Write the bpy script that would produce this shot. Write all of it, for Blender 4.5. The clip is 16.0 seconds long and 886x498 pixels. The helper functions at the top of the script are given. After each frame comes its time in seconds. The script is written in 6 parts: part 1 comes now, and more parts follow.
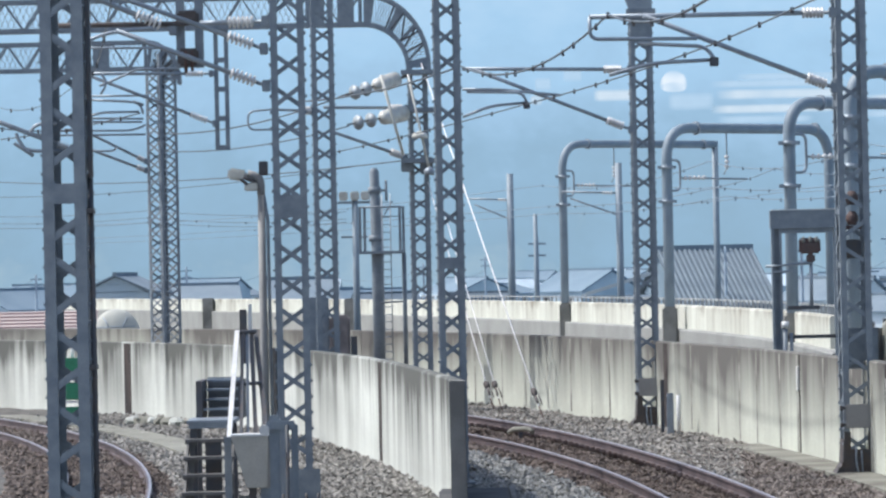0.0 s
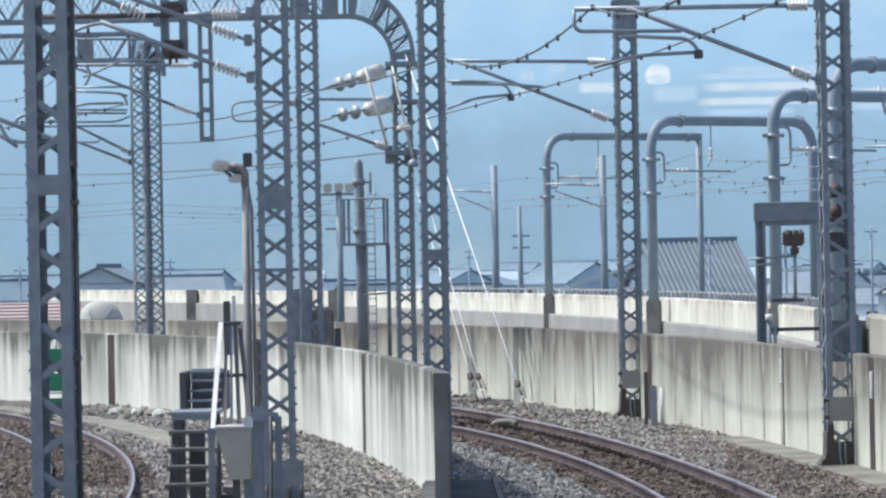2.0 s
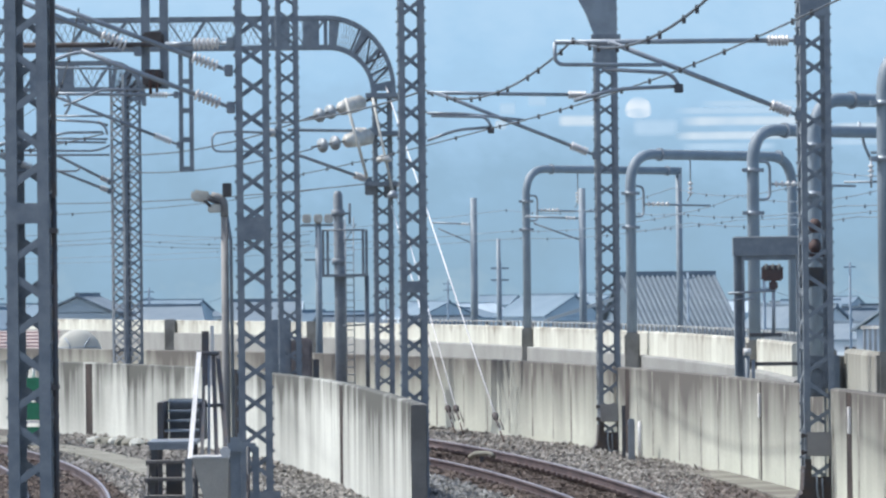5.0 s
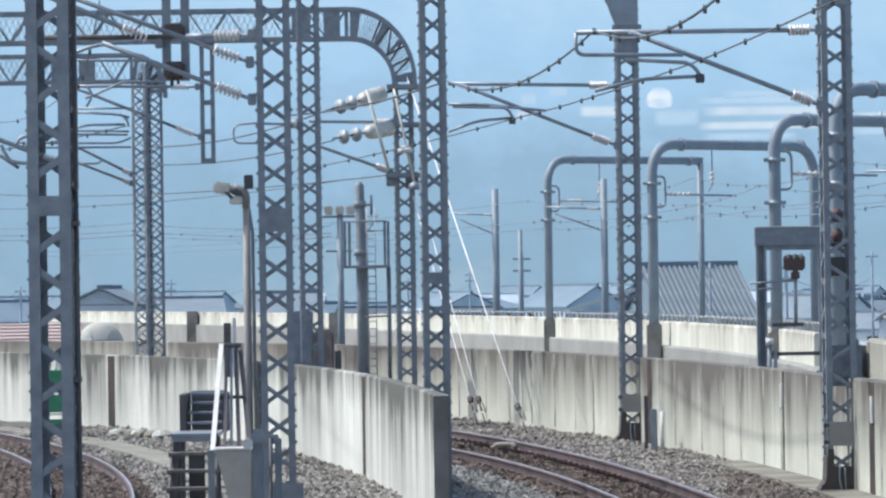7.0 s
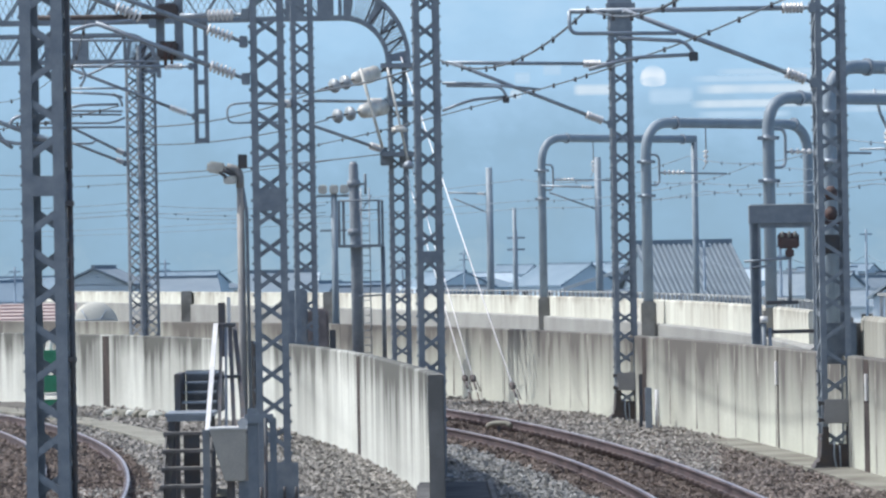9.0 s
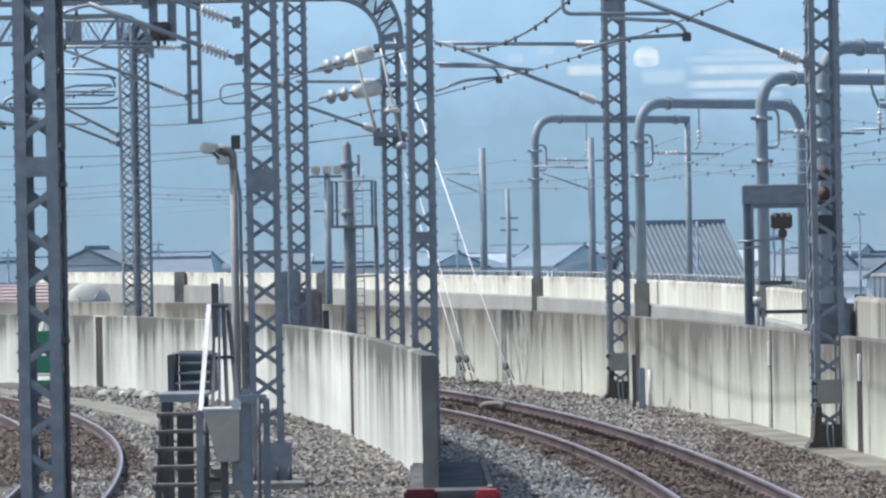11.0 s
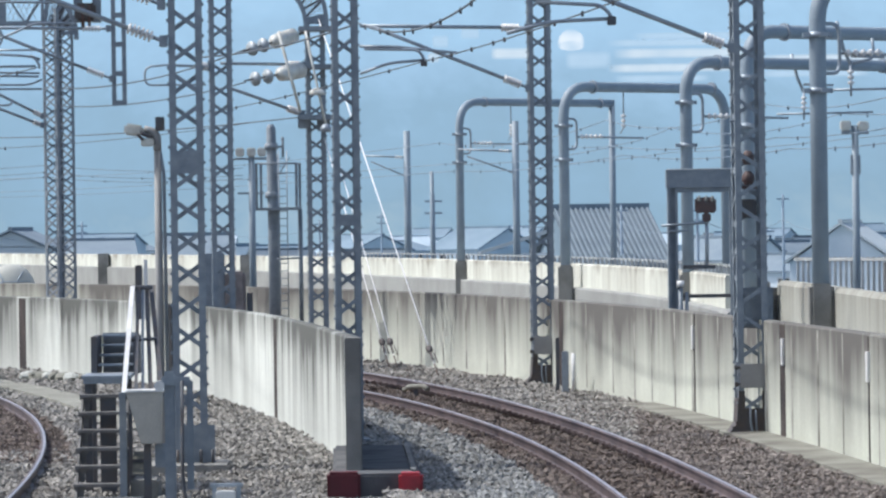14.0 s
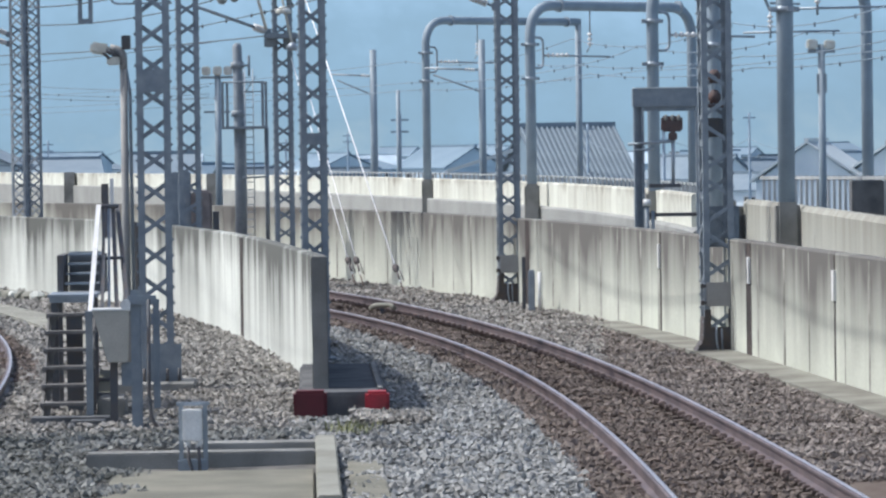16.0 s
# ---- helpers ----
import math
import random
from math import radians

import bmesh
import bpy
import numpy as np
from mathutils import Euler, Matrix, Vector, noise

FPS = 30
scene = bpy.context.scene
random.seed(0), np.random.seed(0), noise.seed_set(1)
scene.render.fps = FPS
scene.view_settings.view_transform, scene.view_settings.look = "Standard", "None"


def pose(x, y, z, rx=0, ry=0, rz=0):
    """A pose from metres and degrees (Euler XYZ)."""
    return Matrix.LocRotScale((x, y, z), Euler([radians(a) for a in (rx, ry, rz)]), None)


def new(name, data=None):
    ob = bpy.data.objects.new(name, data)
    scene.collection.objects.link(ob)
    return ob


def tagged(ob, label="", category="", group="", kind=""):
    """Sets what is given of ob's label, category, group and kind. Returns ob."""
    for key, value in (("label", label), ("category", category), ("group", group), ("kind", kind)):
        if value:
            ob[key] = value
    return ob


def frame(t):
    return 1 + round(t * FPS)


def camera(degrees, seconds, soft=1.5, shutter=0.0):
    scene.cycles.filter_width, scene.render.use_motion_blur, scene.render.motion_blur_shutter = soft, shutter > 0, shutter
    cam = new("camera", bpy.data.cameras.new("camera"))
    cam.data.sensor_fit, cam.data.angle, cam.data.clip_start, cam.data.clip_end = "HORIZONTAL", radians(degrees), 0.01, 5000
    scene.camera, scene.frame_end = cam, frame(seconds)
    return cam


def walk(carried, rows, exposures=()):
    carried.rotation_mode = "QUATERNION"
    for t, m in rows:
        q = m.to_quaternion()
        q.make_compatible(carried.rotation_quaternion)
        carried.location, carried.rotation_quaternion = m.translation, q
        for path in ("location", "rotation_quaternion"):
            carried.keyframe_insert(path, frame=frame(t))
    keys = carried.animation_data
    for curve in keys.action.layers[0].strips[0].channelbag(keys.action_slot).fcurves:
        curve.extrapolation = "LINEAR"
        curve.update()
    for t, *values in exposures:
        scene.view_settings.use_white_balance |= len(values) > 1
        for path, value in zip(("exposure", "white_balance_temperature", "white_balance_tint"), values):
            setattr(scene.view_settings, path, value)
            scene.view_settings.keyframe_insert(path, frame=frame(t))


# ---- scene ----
cam = camera(11.2, 16.0, soft=2.4)
# the camera stands on the platform's end and only turns: seconds, yaw, pitch, lean (degrees)
EYE = 2.85
ROWS = [
    (0, 0.002, 0.348, 1.222),
    (0.5, -0.268, 0.263, 1.312),
    (1, -0.113, 0.071, 1.129),
    (1.5, -0.139, 0.194, 1.103),
    (2, -0.202, 0.242, 1.112),
    (2.5, -0.574, 0.239, 1.075),
    (3, -0.411, 0.115, 0.958),
    (3.5, -0.400, 0.337, 0.756),
    (4, -0.525, 0.473, 0.715),
    (4.2, -0.478, 0.631, 0.640),
    (6.5, -0.410, 0.647, 0.694),
    (7, -0.194, 0.532, 0.852),
    (7.5, -0.217, 0.607, 0.945),
    (8, -0.149, 0.462, 0.946),
    (8.5, -0.303, 0.351, 1.088),
    (9, -0.266, 0.264, 1.024),
    (9.5, -0.421, 0.061, 1.031),
    (9.7, -0.343, 0.043, 1.053),
    (11.8, -0.383, -0.048, 1.086),
    (12, -0.471, -0.125, 1.042),
    (12.5, -0.641, -0.207, 1.036),
    (13, -0.815, -0.178, 1.022),
    (13.5, -0.965, -0.102, 1.012),
    (14, -1.315, -0.217, 0.827),
    (14.5, -1.501, -0.680, 0.853),
    (15, -1.282, -0.904, 0.871),
    (15.5, -1.463, -1.094, 0.869),
    (16, -1.742, -1.254, 0.824),
]
walk(cam, [(t, pose(0, 0, EYE, 90 + pitch, lean, yaw)) for t, yaw, pitch, lean in ROWS], [(0.0, 0.0, 6300.0, 10.0), (16.0, 0.0, 6300.0, 10.0)])

# ---- light ----
SUN_DIR = Vector((-0.565, 0.07, 0.82)).normalized()      # towards the sun
world = bpy.data.worlds.new("sky")
scene.world = world
world.use_nodes = True
wn = world.node_tree.nodes
sky = wn.new("ShaderNodeTexSky")
sky.sky_type = "NISHITA"
sky.sun_disc = False
sky.sun_elevation = math.asin(SUN_DIR.z)
sky.sun_rotation = math.atan2(SUN_DIR.x, SUN_DIR.y)
sky.dust_density = 3.0
world.node_tree.links.new(sky.outputs[0], wn["Background"].inputs[0])
wn["Background"].inputs[1].default_value = 0.17
sun_data = bpy.data.lights.new("sun", "SUN")
sun_data.energy = 3.5
sun_data.angle = radians(1.0)
sun_data.color = (1.0, 0.97, 0.92)
sun = new("sun", sun_data)
sun.matrix_world = Matrix.Translation((-40, 0, 60)) @ (-SUN_DIR).to_track_quat("-Z", "Y").to_matrix().to_4x4()


# ---- materials ----
def material(name, color, rough=0.7, metal=0.0, tint=None, scale=8.0, amount=0.35, bump=0.0, stretch=(1, 1, 1), fine=60.0, spec=0.5, island=0.0, rnd=0.0):
    """A surface whose colour wanders to tint by large noise and is broken by fine grain."""
    m = bpy.data.materials.new(name)
    m.use_nodes = True
    n, l = m.node_tree.nodes, m.node_tree.links
    b = n["Principled BSDF"]
    b.inputs["Roughness"].default_value = rough
    b.inputs["Metallic"].default_value = metal
    b.inputs["Specular IOR Level"].default_value = spec
    tc = n.new("ShaderNodeTexCoord")
    mp = n.new("ShaderNodeMapping")
    mp.inputs["Scale"].default_value = stretch
    l.new(tc.outputs["Object"], mp.inputs["Vector"])
    big = n.new("ShaderNodeTexNoise")
    big.inputs["Scale"].default_value = scale
    big.inputs["Detail"].default_value = 5.0
    l.new(mp.outputs[0], big.inputs["Vector"])
    ramp = n.new("ShaderNodeMapRange")
    ramp.inputs["From Min"].default_value, ramp.inputs["From Max"].default_value = 0.38, 0.66
    ramp.inputs["To Max"].default_value = amount * 2
    ramp.clamp = True
    l.new(big.outputs["Fac"], ramp.inputs["Value"])
    mix = n.new("ShaderNodeMix")
    mix.data_type = "RGBA"
    mix.inputs["A"].default_value = (*color, 1)
    mix.inputs["B"].default_value = (*(tint or [c * 0.6 for c in color]), 1)
    l.new(ramp.outputs[0], mix.inputs["Factor"])
    grain = n.new("ShaderNodeTexNoise")
    grain.inputs["Scale"].default_value = fine
    grain.inputs["Detail"].default_value = 3.0
    l.new(mp.outputs[0], grain.inputs["Vector"])
    gr = n.new("ShaderNodeMapRange")
    gr.inputs["To Min"].default_value, gr.inputs["To Max"].default_value = 0.8, 1.2
    l.new(grain.outputs["Fac"], gr.inputs["Value"])
    mul = n.new("ShaderNodeMix")
    mul.data_type, mul.blend_type = "RGBA", "MULTIPLY"
    mul.inputs["Factor"].default_value = 1.0
    l.new(mix.outputs["Result"], mul.inputs["A"])
    l.new(gr.outputs[0], mul.inputs["B"])
    out = mul.outputs["Result"]
    for socket, width in (("island", island), ("rnd", rnd)):
        if not width:
            continue
        src = n.new("ShaderNodeNewGeometry").outputs["Random Per Island"] if socket == "island" else n.new("ShaderNodeObjectInfo").outputs["Random"]
        mr = n.new("ShaderNodeMapRange")
        mr.inputs["To Min"].default_value, mr.inputs["To Max"].default_value = 1 - width, 1 + width
        l.new(src, mr.inputs["Value"])
        m2 = n.new("ShaderNodeMix")
        m2.data_type, m2.blend_type = "RGBA", "MULTIPLY"
        m2.inputs["Factor"].default_value = 1.0
        l.new(out, m2.inputs["A"])
        l.new(mr.outputs[0], m2.inputs["B"])
        out = m2.outputs["Result"]
    l.new(out, b.inputs["Base Color"])
    if bump:
        bp = n.new("ShaderNodeBump")
        bp.inputs["Strength"].default_value = bump
        bp.inputs["Distance"].default_value = 0.01
        l.new(grain.outputs["Fac"], bp.inputs["Height"])
        l.new(bp.outputs[0], b.inputs["Normal"])
    return m


def stained_concrete(name, color, stain, streak=0.6, top=1.57, band=0.3, grime=0.6):
    """Cast concrete: clouding, rain streaks that run down from the coping, a dirty upper band."""
    m = material(name, color, 0.9, tint=[c * 0.82 for c in color], scale=0.35, amount=0.4, fine=25.0, bump=0.15, spec=0.2)
    n, l = m.node_tree.nodes, m.node_tree.links
    b = n["Principled BSDF"]
    base = b.inputs["Base Color"].links[0].from_socket
    tc = n["Texture Coordinate"]
    total = None
    sep = n.new("ShaderNodeSeparateXYZ")
    l.new(tc.outputs["Object"], sep.inputs[0])
    for sc, zs, lo, hi, reach in ((0.5, 0.22, 0.47, 0.60, 1.9), (1.9, 0.07, 0.48, 0.60, 1.6), (0.2, 0.5, 0.42, 0.66, 2.6)):
        mp = n.new("ShaderNodeMapping")
        mp.inputs["Scale"].default_value = (1, 1, zs)
        l.new(tc.outputs["Object"], mp.inputs["Vector"])
        no = n.new("ShaderNodeTexNoise")
        no.inputs["Scale"].default_value = sc
        no.inputs["Detail"].default_value = 4.0
        l.new(mp.outputs[0], no.inputs["Vector"])
        r = n.new("ShaderNodeMapRange")
        r.inputs["From Min"].default_value, r.inputs["From Max"].default_value = lo, hi
        r.inputs["To Max"].default_value = streak
        l.new(no.outputs["Fac"], r.inputs["Value"])
        fade = n.new("ShaderNodeMapRange")                    # streaks thin out below the coping
        fade.inputs["From Min"].default_value, fade.inputs["From Max"].default_value = top - reach, top
        fade.inputs["To Min"].default_value = 0.15
        l.new(sep.outputs["Z"], fade.inputs["Value"])
        mu = n.new("ShaderNodeMath")
        mu.operation = "MULTIPLY"
        l.new(r.outputs[0], mu.inputs[0])
        l.new(fade.outputs[0], mu.inputs[1])
        if total is None:
            total = mu.outputs[0]
        else:
            ad = n.new("ShaderNodeMath")
            ad.operation, ad.use_clamp = "ADD", True
            l.new(total, ad.inputs[0])
            l.new(mu.outputs[0], ad.inputs[1])
            total = ad.outputs[0]
    # algae band along the coping with an uneven lower edge
    no = n.new("ShaderNodeTexNoise")
    no.inputs["Scale"].default_value = 0.9
    no.inputs["Detail"].default_value = 6.0
    bm_map = n.new("ShaderNodeMapping")
    bm_map.inputs["Scale"].default_value = (1, 1, 0.35)
    l.new(tc.outputs["Object"], bm_map.inputs["Vector"])
    l.new(bm_map.outputs[0], no.inputs["Vector"])
    ma = n.new("ShaderNodeMath")
    ma.operation = "MULTIPLY_ADD"
    ma.inputs[1].default_value = 1.3
    l.new(no.outputs["Fac"], ma.inputs[0])
    l.new(sep.outputs["Z"], ma.inputs[2])
    bd = n.new("ShaderNodeMapRange")
    bd.inputs["From Min"].default_value, bd.inputs["From Max"].default_value = top + 0.65 - band, top + 0.95
    bd.inputs["To Max"].default_value = grime
    l.new(ma.outputs[0], bd.inputs["Value"])
    mx = n.new("ShaderNodeMath")
    mx.operation, mx.use_clamp = "ADD", True
    l.new(total, mx.inputs[0])
    l.new(bd.outputs[0], mx.inputs[1])
    mix = n.new("ShaderNodeMix")
    mix.data_type = "RGBA"
    l.new(mx.outputs[0], mix.inputs["Factor"])
    l.new(base, mix.inputs["A"])
    mix.inputs["B"].default_value = (*stain, 1)
    l.new(mix.outputs["Result"], b.inputs["Base Color"])
    return m


M_STEEL = material("painted_steel", (0.26, 0.30, 0.335), 0.5, 0.0, (0.17, 0.205, 0.245), 5.0, 0.4, 0.1, fine=40)
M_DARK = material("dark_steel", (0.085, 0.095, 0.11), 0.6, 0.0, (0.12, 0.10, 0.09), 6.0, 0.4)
M_GALV = material("galvanised_steel", (0.34, 0.39, 0.44), 0.45, 0.35, (0.26, 0.30, 0.34), 4.0, 0.4)
M_PIPE = material("galvanised_pipe", (0.27, 0.335, 0.39), 0.55, 0.0, (0.21, 0.265, 0.31), 2.0, 0.4)
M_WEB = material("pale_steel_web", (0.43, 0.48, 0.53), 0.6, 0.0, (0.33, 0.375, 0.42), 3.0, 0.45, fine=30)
M_RUSTY_STEEL = material("rust_stained_steel", (0.12, 0.108, 0.105), 0.8, 0.0, (0.085, 0.07, 0.065), 6.0, 0.5, 0.2)
M_CLIP = material("rail_clip_iron", (0.25, 0.20, 0.18), 0.8, 0.0, (0.12, 0.09, 0.08), 8.0, 0.5, 0.2, rnd=0.2)
M_RUST = material("rusty_iron", (0.125, 0.075, 0.06), 0.85, 0.0, (0.07, 0.05, 0.045), 8.0, 0.5, 0.2)
M_RAIL = material("rail_side", (0.155, 0.122, 0.125), 0.6, 0.2, (0.09, 0.072, 0.08), 1.5, 0.5, stretch=(1, 1, 3))
M_RAILTOP = material("polished_rail_head", (0.50, 0.49, 0.52), 0.38, 0.7, (0.40, 0.38, 0.40), 2.0, 0.3)
M_PORCELAIN = material("white_porcelain", (0.70, 0.70, 0.69), 0.25, 0.0, (0.66, 0.66, 0.64), 10.0, 0.3)
M_CREAM = material("cream_porcelain", (0.69, 0.70, 0.65), 0.3, 0.0, (0.50, 0.48, 0.42), 6.0, 0.4)
M_WIRE = material("bronze_wire", (0.15, 0.175, 0.20), 0.5, 0.3)
M_WALL_L = stained_concrete("parapet_concrete_pale", (0.735, 0.765, 0.715), (0.14, 0.145, 0.135), 0.52, band=0.5, grime=0.7)
M_WALL_R = stained_concrete("parapet_concrete_stained", (0.64, 0.67, 0.585), (0.155, 0.15, 0.14), 0.26, band=1.3, grime=0.95)
M_WALL_N = stained_concrete("parapet_concrete_tan", (0.48, 0.49, 0.44), (0.22, 0.21, 0.18), 0.22, top=1.8, band=0.8, grime=0.5)
M_WALL_B = stained_concrete("parapet_concrete_far", (0.74, 0.76, 0.68), (0.30, 0.28, 0.235), 0.26, top=1.9, band=0.15, grime=0.8)
M_CONC = material("grey_concrete", (0.29, 0.29, 0.275), 0.9, 0.0, (0.17, 0.17, 0.16), 1.6, 0.45, 0.25, spec=0.2)
M_CONC_DARK = material("old_dark_concrete", (0.15, 0.155, 0.16), 0.9, 0.0, (0.08, 0.085, 0.09), 2.5, 0.45, 0.25, spec=0.2)
M_CONC_PALE = material("pale_concrete_slab", (0.31, 0.31, 0.27), 0.9, 0.0, (0.20, 0.20, 0.17), 1.2, 0.45, 0.25, spec=0.2)
M_CONC_DUST = material("dusty_brown_concrete", (0.265, 0.268, 0.23), 0.9, 0.0, (0.14, 0.13, 0.115), 1.2, 0.45, 0.25, spec=0.2)
M_RED = material("faded_red_paint", (0.40, 0.035, 0.05), 0.6, 0.0, (0.20, 0.03, 0.035), 6.0, 0.4)
M_PICKET = material("pale_fence_concrete", (0.52, 0.54, 0.54), 0.9, 0.0, (0.38, 0.40, 0.40), 2.0, 0.5, rnd=0.15)
M_STONE_MID = material("ballast_stone_mid", (0.255, 0.23, 0.21), 0.95, 0.0, (0.15, 0.13, 0.12), 0.9, 0.5, spec=0.1, island=0.5)
M_WEED = material("yellow_green_weeds", (0.24, 0.25, 0.12), 0.9, 0.0, (0.17, 0.19, 0.09), 6.0, 0.5, island=0.4)
# darker copy of the red paint, with shade put into its colour
M_RED_SHADED = material("shaded_red_paint", (0.11, 0.018, 0.026), 0.7, 0.0, (0.09, 0.02, 0.025), 5.0, 0.4)
M_SEAM = material("concrete_seam", (0.38, 0.38, 0.34), 0.95, 0.0, (0.17, 0.165, 0.145), 3.0, 0.6)
# far roofs and walls: haze put into the colour, paler and bluer
M_FAR_ROOF = material("haze_tinted_roof", (0.21, 0.29, 0.36), 0.9, 0.0, (0.16, 0.235, 0.30), 0.2, 0.5)
M_FAR_WALL = material("haze_tinted_house", (0.52, 0.63, 0.70), 0.9, 0.0, (0.34, 0.44, 0.52), 0.2, 0.4)
M_GREEN = material("green_enamel", (0.05, 0.29, 0.16), 0.4, 0.0, (0.04, 0.20, 0.11), 5.0, 0.4)
M_BOX = material("beige_painted_cabinet", (0.56, 0.545, 0.49), 0.55, 0.0, (0.46, 0.45, 0.41), 3.0, 0.4)
M_WHITE = material("white_paint", (0.78, 0.79, 0.78), 0.5, 0.0, (0.62, 0.63, 0.62), 6.0, 0.4)
M_BED_BROWN = material("ballast_bed_brown", (0.165, 0.137, 0.118), 0.95, 0.0, (0.115, 0.092, 0.078), 3.0, 0.5, 0.6, fine=30, spec=0.1)
M_BED_GREY = material("ballast_bed_grey", (0.17, 0.165, 0.155), 0.95, 0.0, (0.10, 0.098, 0.095), 3.0, 0.5, 0.6, fine=30, spec=0.1)
M_STONE_BROWN = material("ballast_stone_brown", (0.20, 0.172, 0.153), 0.95, 0.0, (0.135, 0.11, 0.097), 1.2, 0.5, spec=0.1, island=0.4)
M_STONE_GREY = material("ballast_stone_grey", (0.32, 0.328, 0.322), 0.95, 0.0, (0.25, 0.25, 0.238), 1.0, 0.5, spec=0.1, island=0.45)
M_STONE_DARK = material("ballast_stone_dark", (0.20, 0.205, 0.195), 0.95, 0.0, (0.13, 0.135, 0.125), 0.8, 0.5, spec=0.1, island=0.5)
M_STONE_TAN = material("ballast_stone_tan", (0.33, 0.32, 0.295), 0.95, 0.0, (0.22, 0.21, 0.195), 0.8, 0.5, spec=0.1, island=0.5)
M_SLEEPER = material("concrete_sleeper", (0.16, 0.13, 0.11), 0.9, 0.0, (0.10, 0.08, 0.07), 3.0, 0.5, 0.3)
M_ROOF = material("corrugated_roof", (0.11, 0.15, 0.185), 0.6, 0.0, (0.14, 0.185, 0.23), 0.6, 0.4, rnd=0.1)
# tiles lightened towards blue, with the haze in their base colour
M_ROOF_DARK = material("haze_tinted_tiles", (0.22, 0.28, 0.33), 0.9, 0.0, (0.17, 0.225, 0.275), 0.5, 0.4)
M_ROOF_PALE = material("pale_sheet_roof", (0.50, 0.56, 0.58), 0.6, 0.0, (0.40, 0.46, 0.49), 0.3, 0.4)
M_ROOF_PINK = material("faded_red_roof", (0.42, 0.30, 0.29), 0.7, 0.0, (0.34, 0.25, 0.25), 0.4, 0.4)
# house walls paled and blued for haze
M_HOUSE = material("haze_tinted_render", (0.74, 0.80, 0.82), 0.9, 0.0, (0.52, 0.61, 0.67), 0.3, 0.4)
M_GUY = material("white_guy_sleeve", (0.95, 0.95, 0.95), 0.5, 0.0, (0.86, 0.86, 0.84), 3.0, 0.3)
M_PLINTH = material("pale_grey_plinth", (0.34, 0.35, 0.335), 0.9, 0.0, (0.27, 0.275, 0.265), 0.5, 0.45, 0.2, spec=0.2)
M_SLAB = material("dusty_yellow_slab", (0.235, 0.228, 0.185), 0.9, 0.0, (0.15, 0.148, 0.12), 1.0, 0.5, 0.25, spec=0.2)
M_FOOT = material("grimy_column_foot", (0.085, 0.083, 0.088), 0.75, 0.0, (0.12, 0.095, 0.08), 5.0, 0.5, 0.2)
M_TREAD = material("grey_brown_step_steel", (0.21, 0.205, 0.20), 0.7, 0.0, (0.13, 0.125, 0.12), 5.0, 0.5, 0.15)
M_COVER = material("grey_cover_sheet", (0.33, 0.33, 0.325), 0.6, 0.0, (0.27, 0.27, 0.265), 3.0, 0.4)
M_GEAR = material("rust_red_gear", (0.15, 0.10, 0.095), 0.8, 0.0, (0.105, 0.085, 0.085), 7.0, 0.5, 0.2)
# paler copy of the roof sheet: light on the ribs as colour
M_ROOF_RIB = material("lit_roof_rib", (0.25, 0.31, 0.35), 0.7, 0.0, (0.20, 0.25, 0.29), 0.6, 0.4)
M_GLASS_DISC = material("grey_glass_disc", (0.42, 0.47, 0.50), 0.3, 0.0, (0.34, 0.39, 0.42), 5.0, 0.4)
M_PINK = material("faded_pink_sheet", (0.50, 0.42, 0.40), 0.7, 0.0, (0.40, 0.34, 0.33), 0.6, 0.5)
M_JOINT = material("joint_sealant", (0.035, 0.03, 0.03), 0.9, 0.0, (0.07, 0.055, 0.05), 2.0, 0.5)
M_PANE = material("window_glass", (0.04, 0.05, 0.06), 0.1)
# ground, poles and wires far off carry painted haze in their blue
M_LAND = material("haze_tinted_ground", (0.22, 0.28, 0.33), 0.95, 0.0, (0.16, 0.22, 0.26), 0.02, 0.5, fine=0.3)
M_FAR_POLE = material("haze_tinted_pole", (0.30, 0.39, 0.48), 0.8, 0.0, (0.18, 0.23, 0.29), 1.0, 0.4)
M_WIRE_FAR = material("haze_tinted_wire", (0.24, 0.31, 0.38), 0.6)


# ---- building blocks ----
def mesh_of(name, bm, mat):
    me = bpy.data.meshes.new(name)
    bm.to_mesh(me)
    bm.free()
    for mm in (mat if isinstance(mat, (list, tuple)) else [mat]):
        me.materials.append(mm)
    return me


def part(name, bm, mat, parent=None, label="", smooth=False):
    me = mesh_of(name, bm, mat)
    if smooth:
        me.polygons.foreach_set("use_smooth", [True] * len(me.polygons))
    ob = new(name, me)
    ob.parent = parent
    return tagged(ob, label)


def thing(name, label, category, group="", at=(0, 0, 0), rz=0.0):
    ob = new(name)
    ob.empty_display_size = 0.2
    ob.matrix_basis = pose(*at, 0, 0, rz)
    return tagged(ob, label, category, group)


def box(bm, lo, hi, bevel=0.0, m=None):
    lo, hi = Vector(lo), Vector(hi)
    r = bmesh.ops.create_cube(bm, size=1.0, matrix=(m or Matrix()) @ Matrix.LocRotScale((lo + hi) / 2, None, hi - lo))
    if bevel:
        ed = list({e for v in r["verts"] for e in v.link_edges})
        bmesh.ops.bevel(bm, geom=ed, offset=bevel, segments=2, affect="EDGES")


def boxes(*items, bevel=0.0):
    bm = bmesh.new()
    for lo, hi in items:
        box(bm, lo, hi, bevel)
    return bm


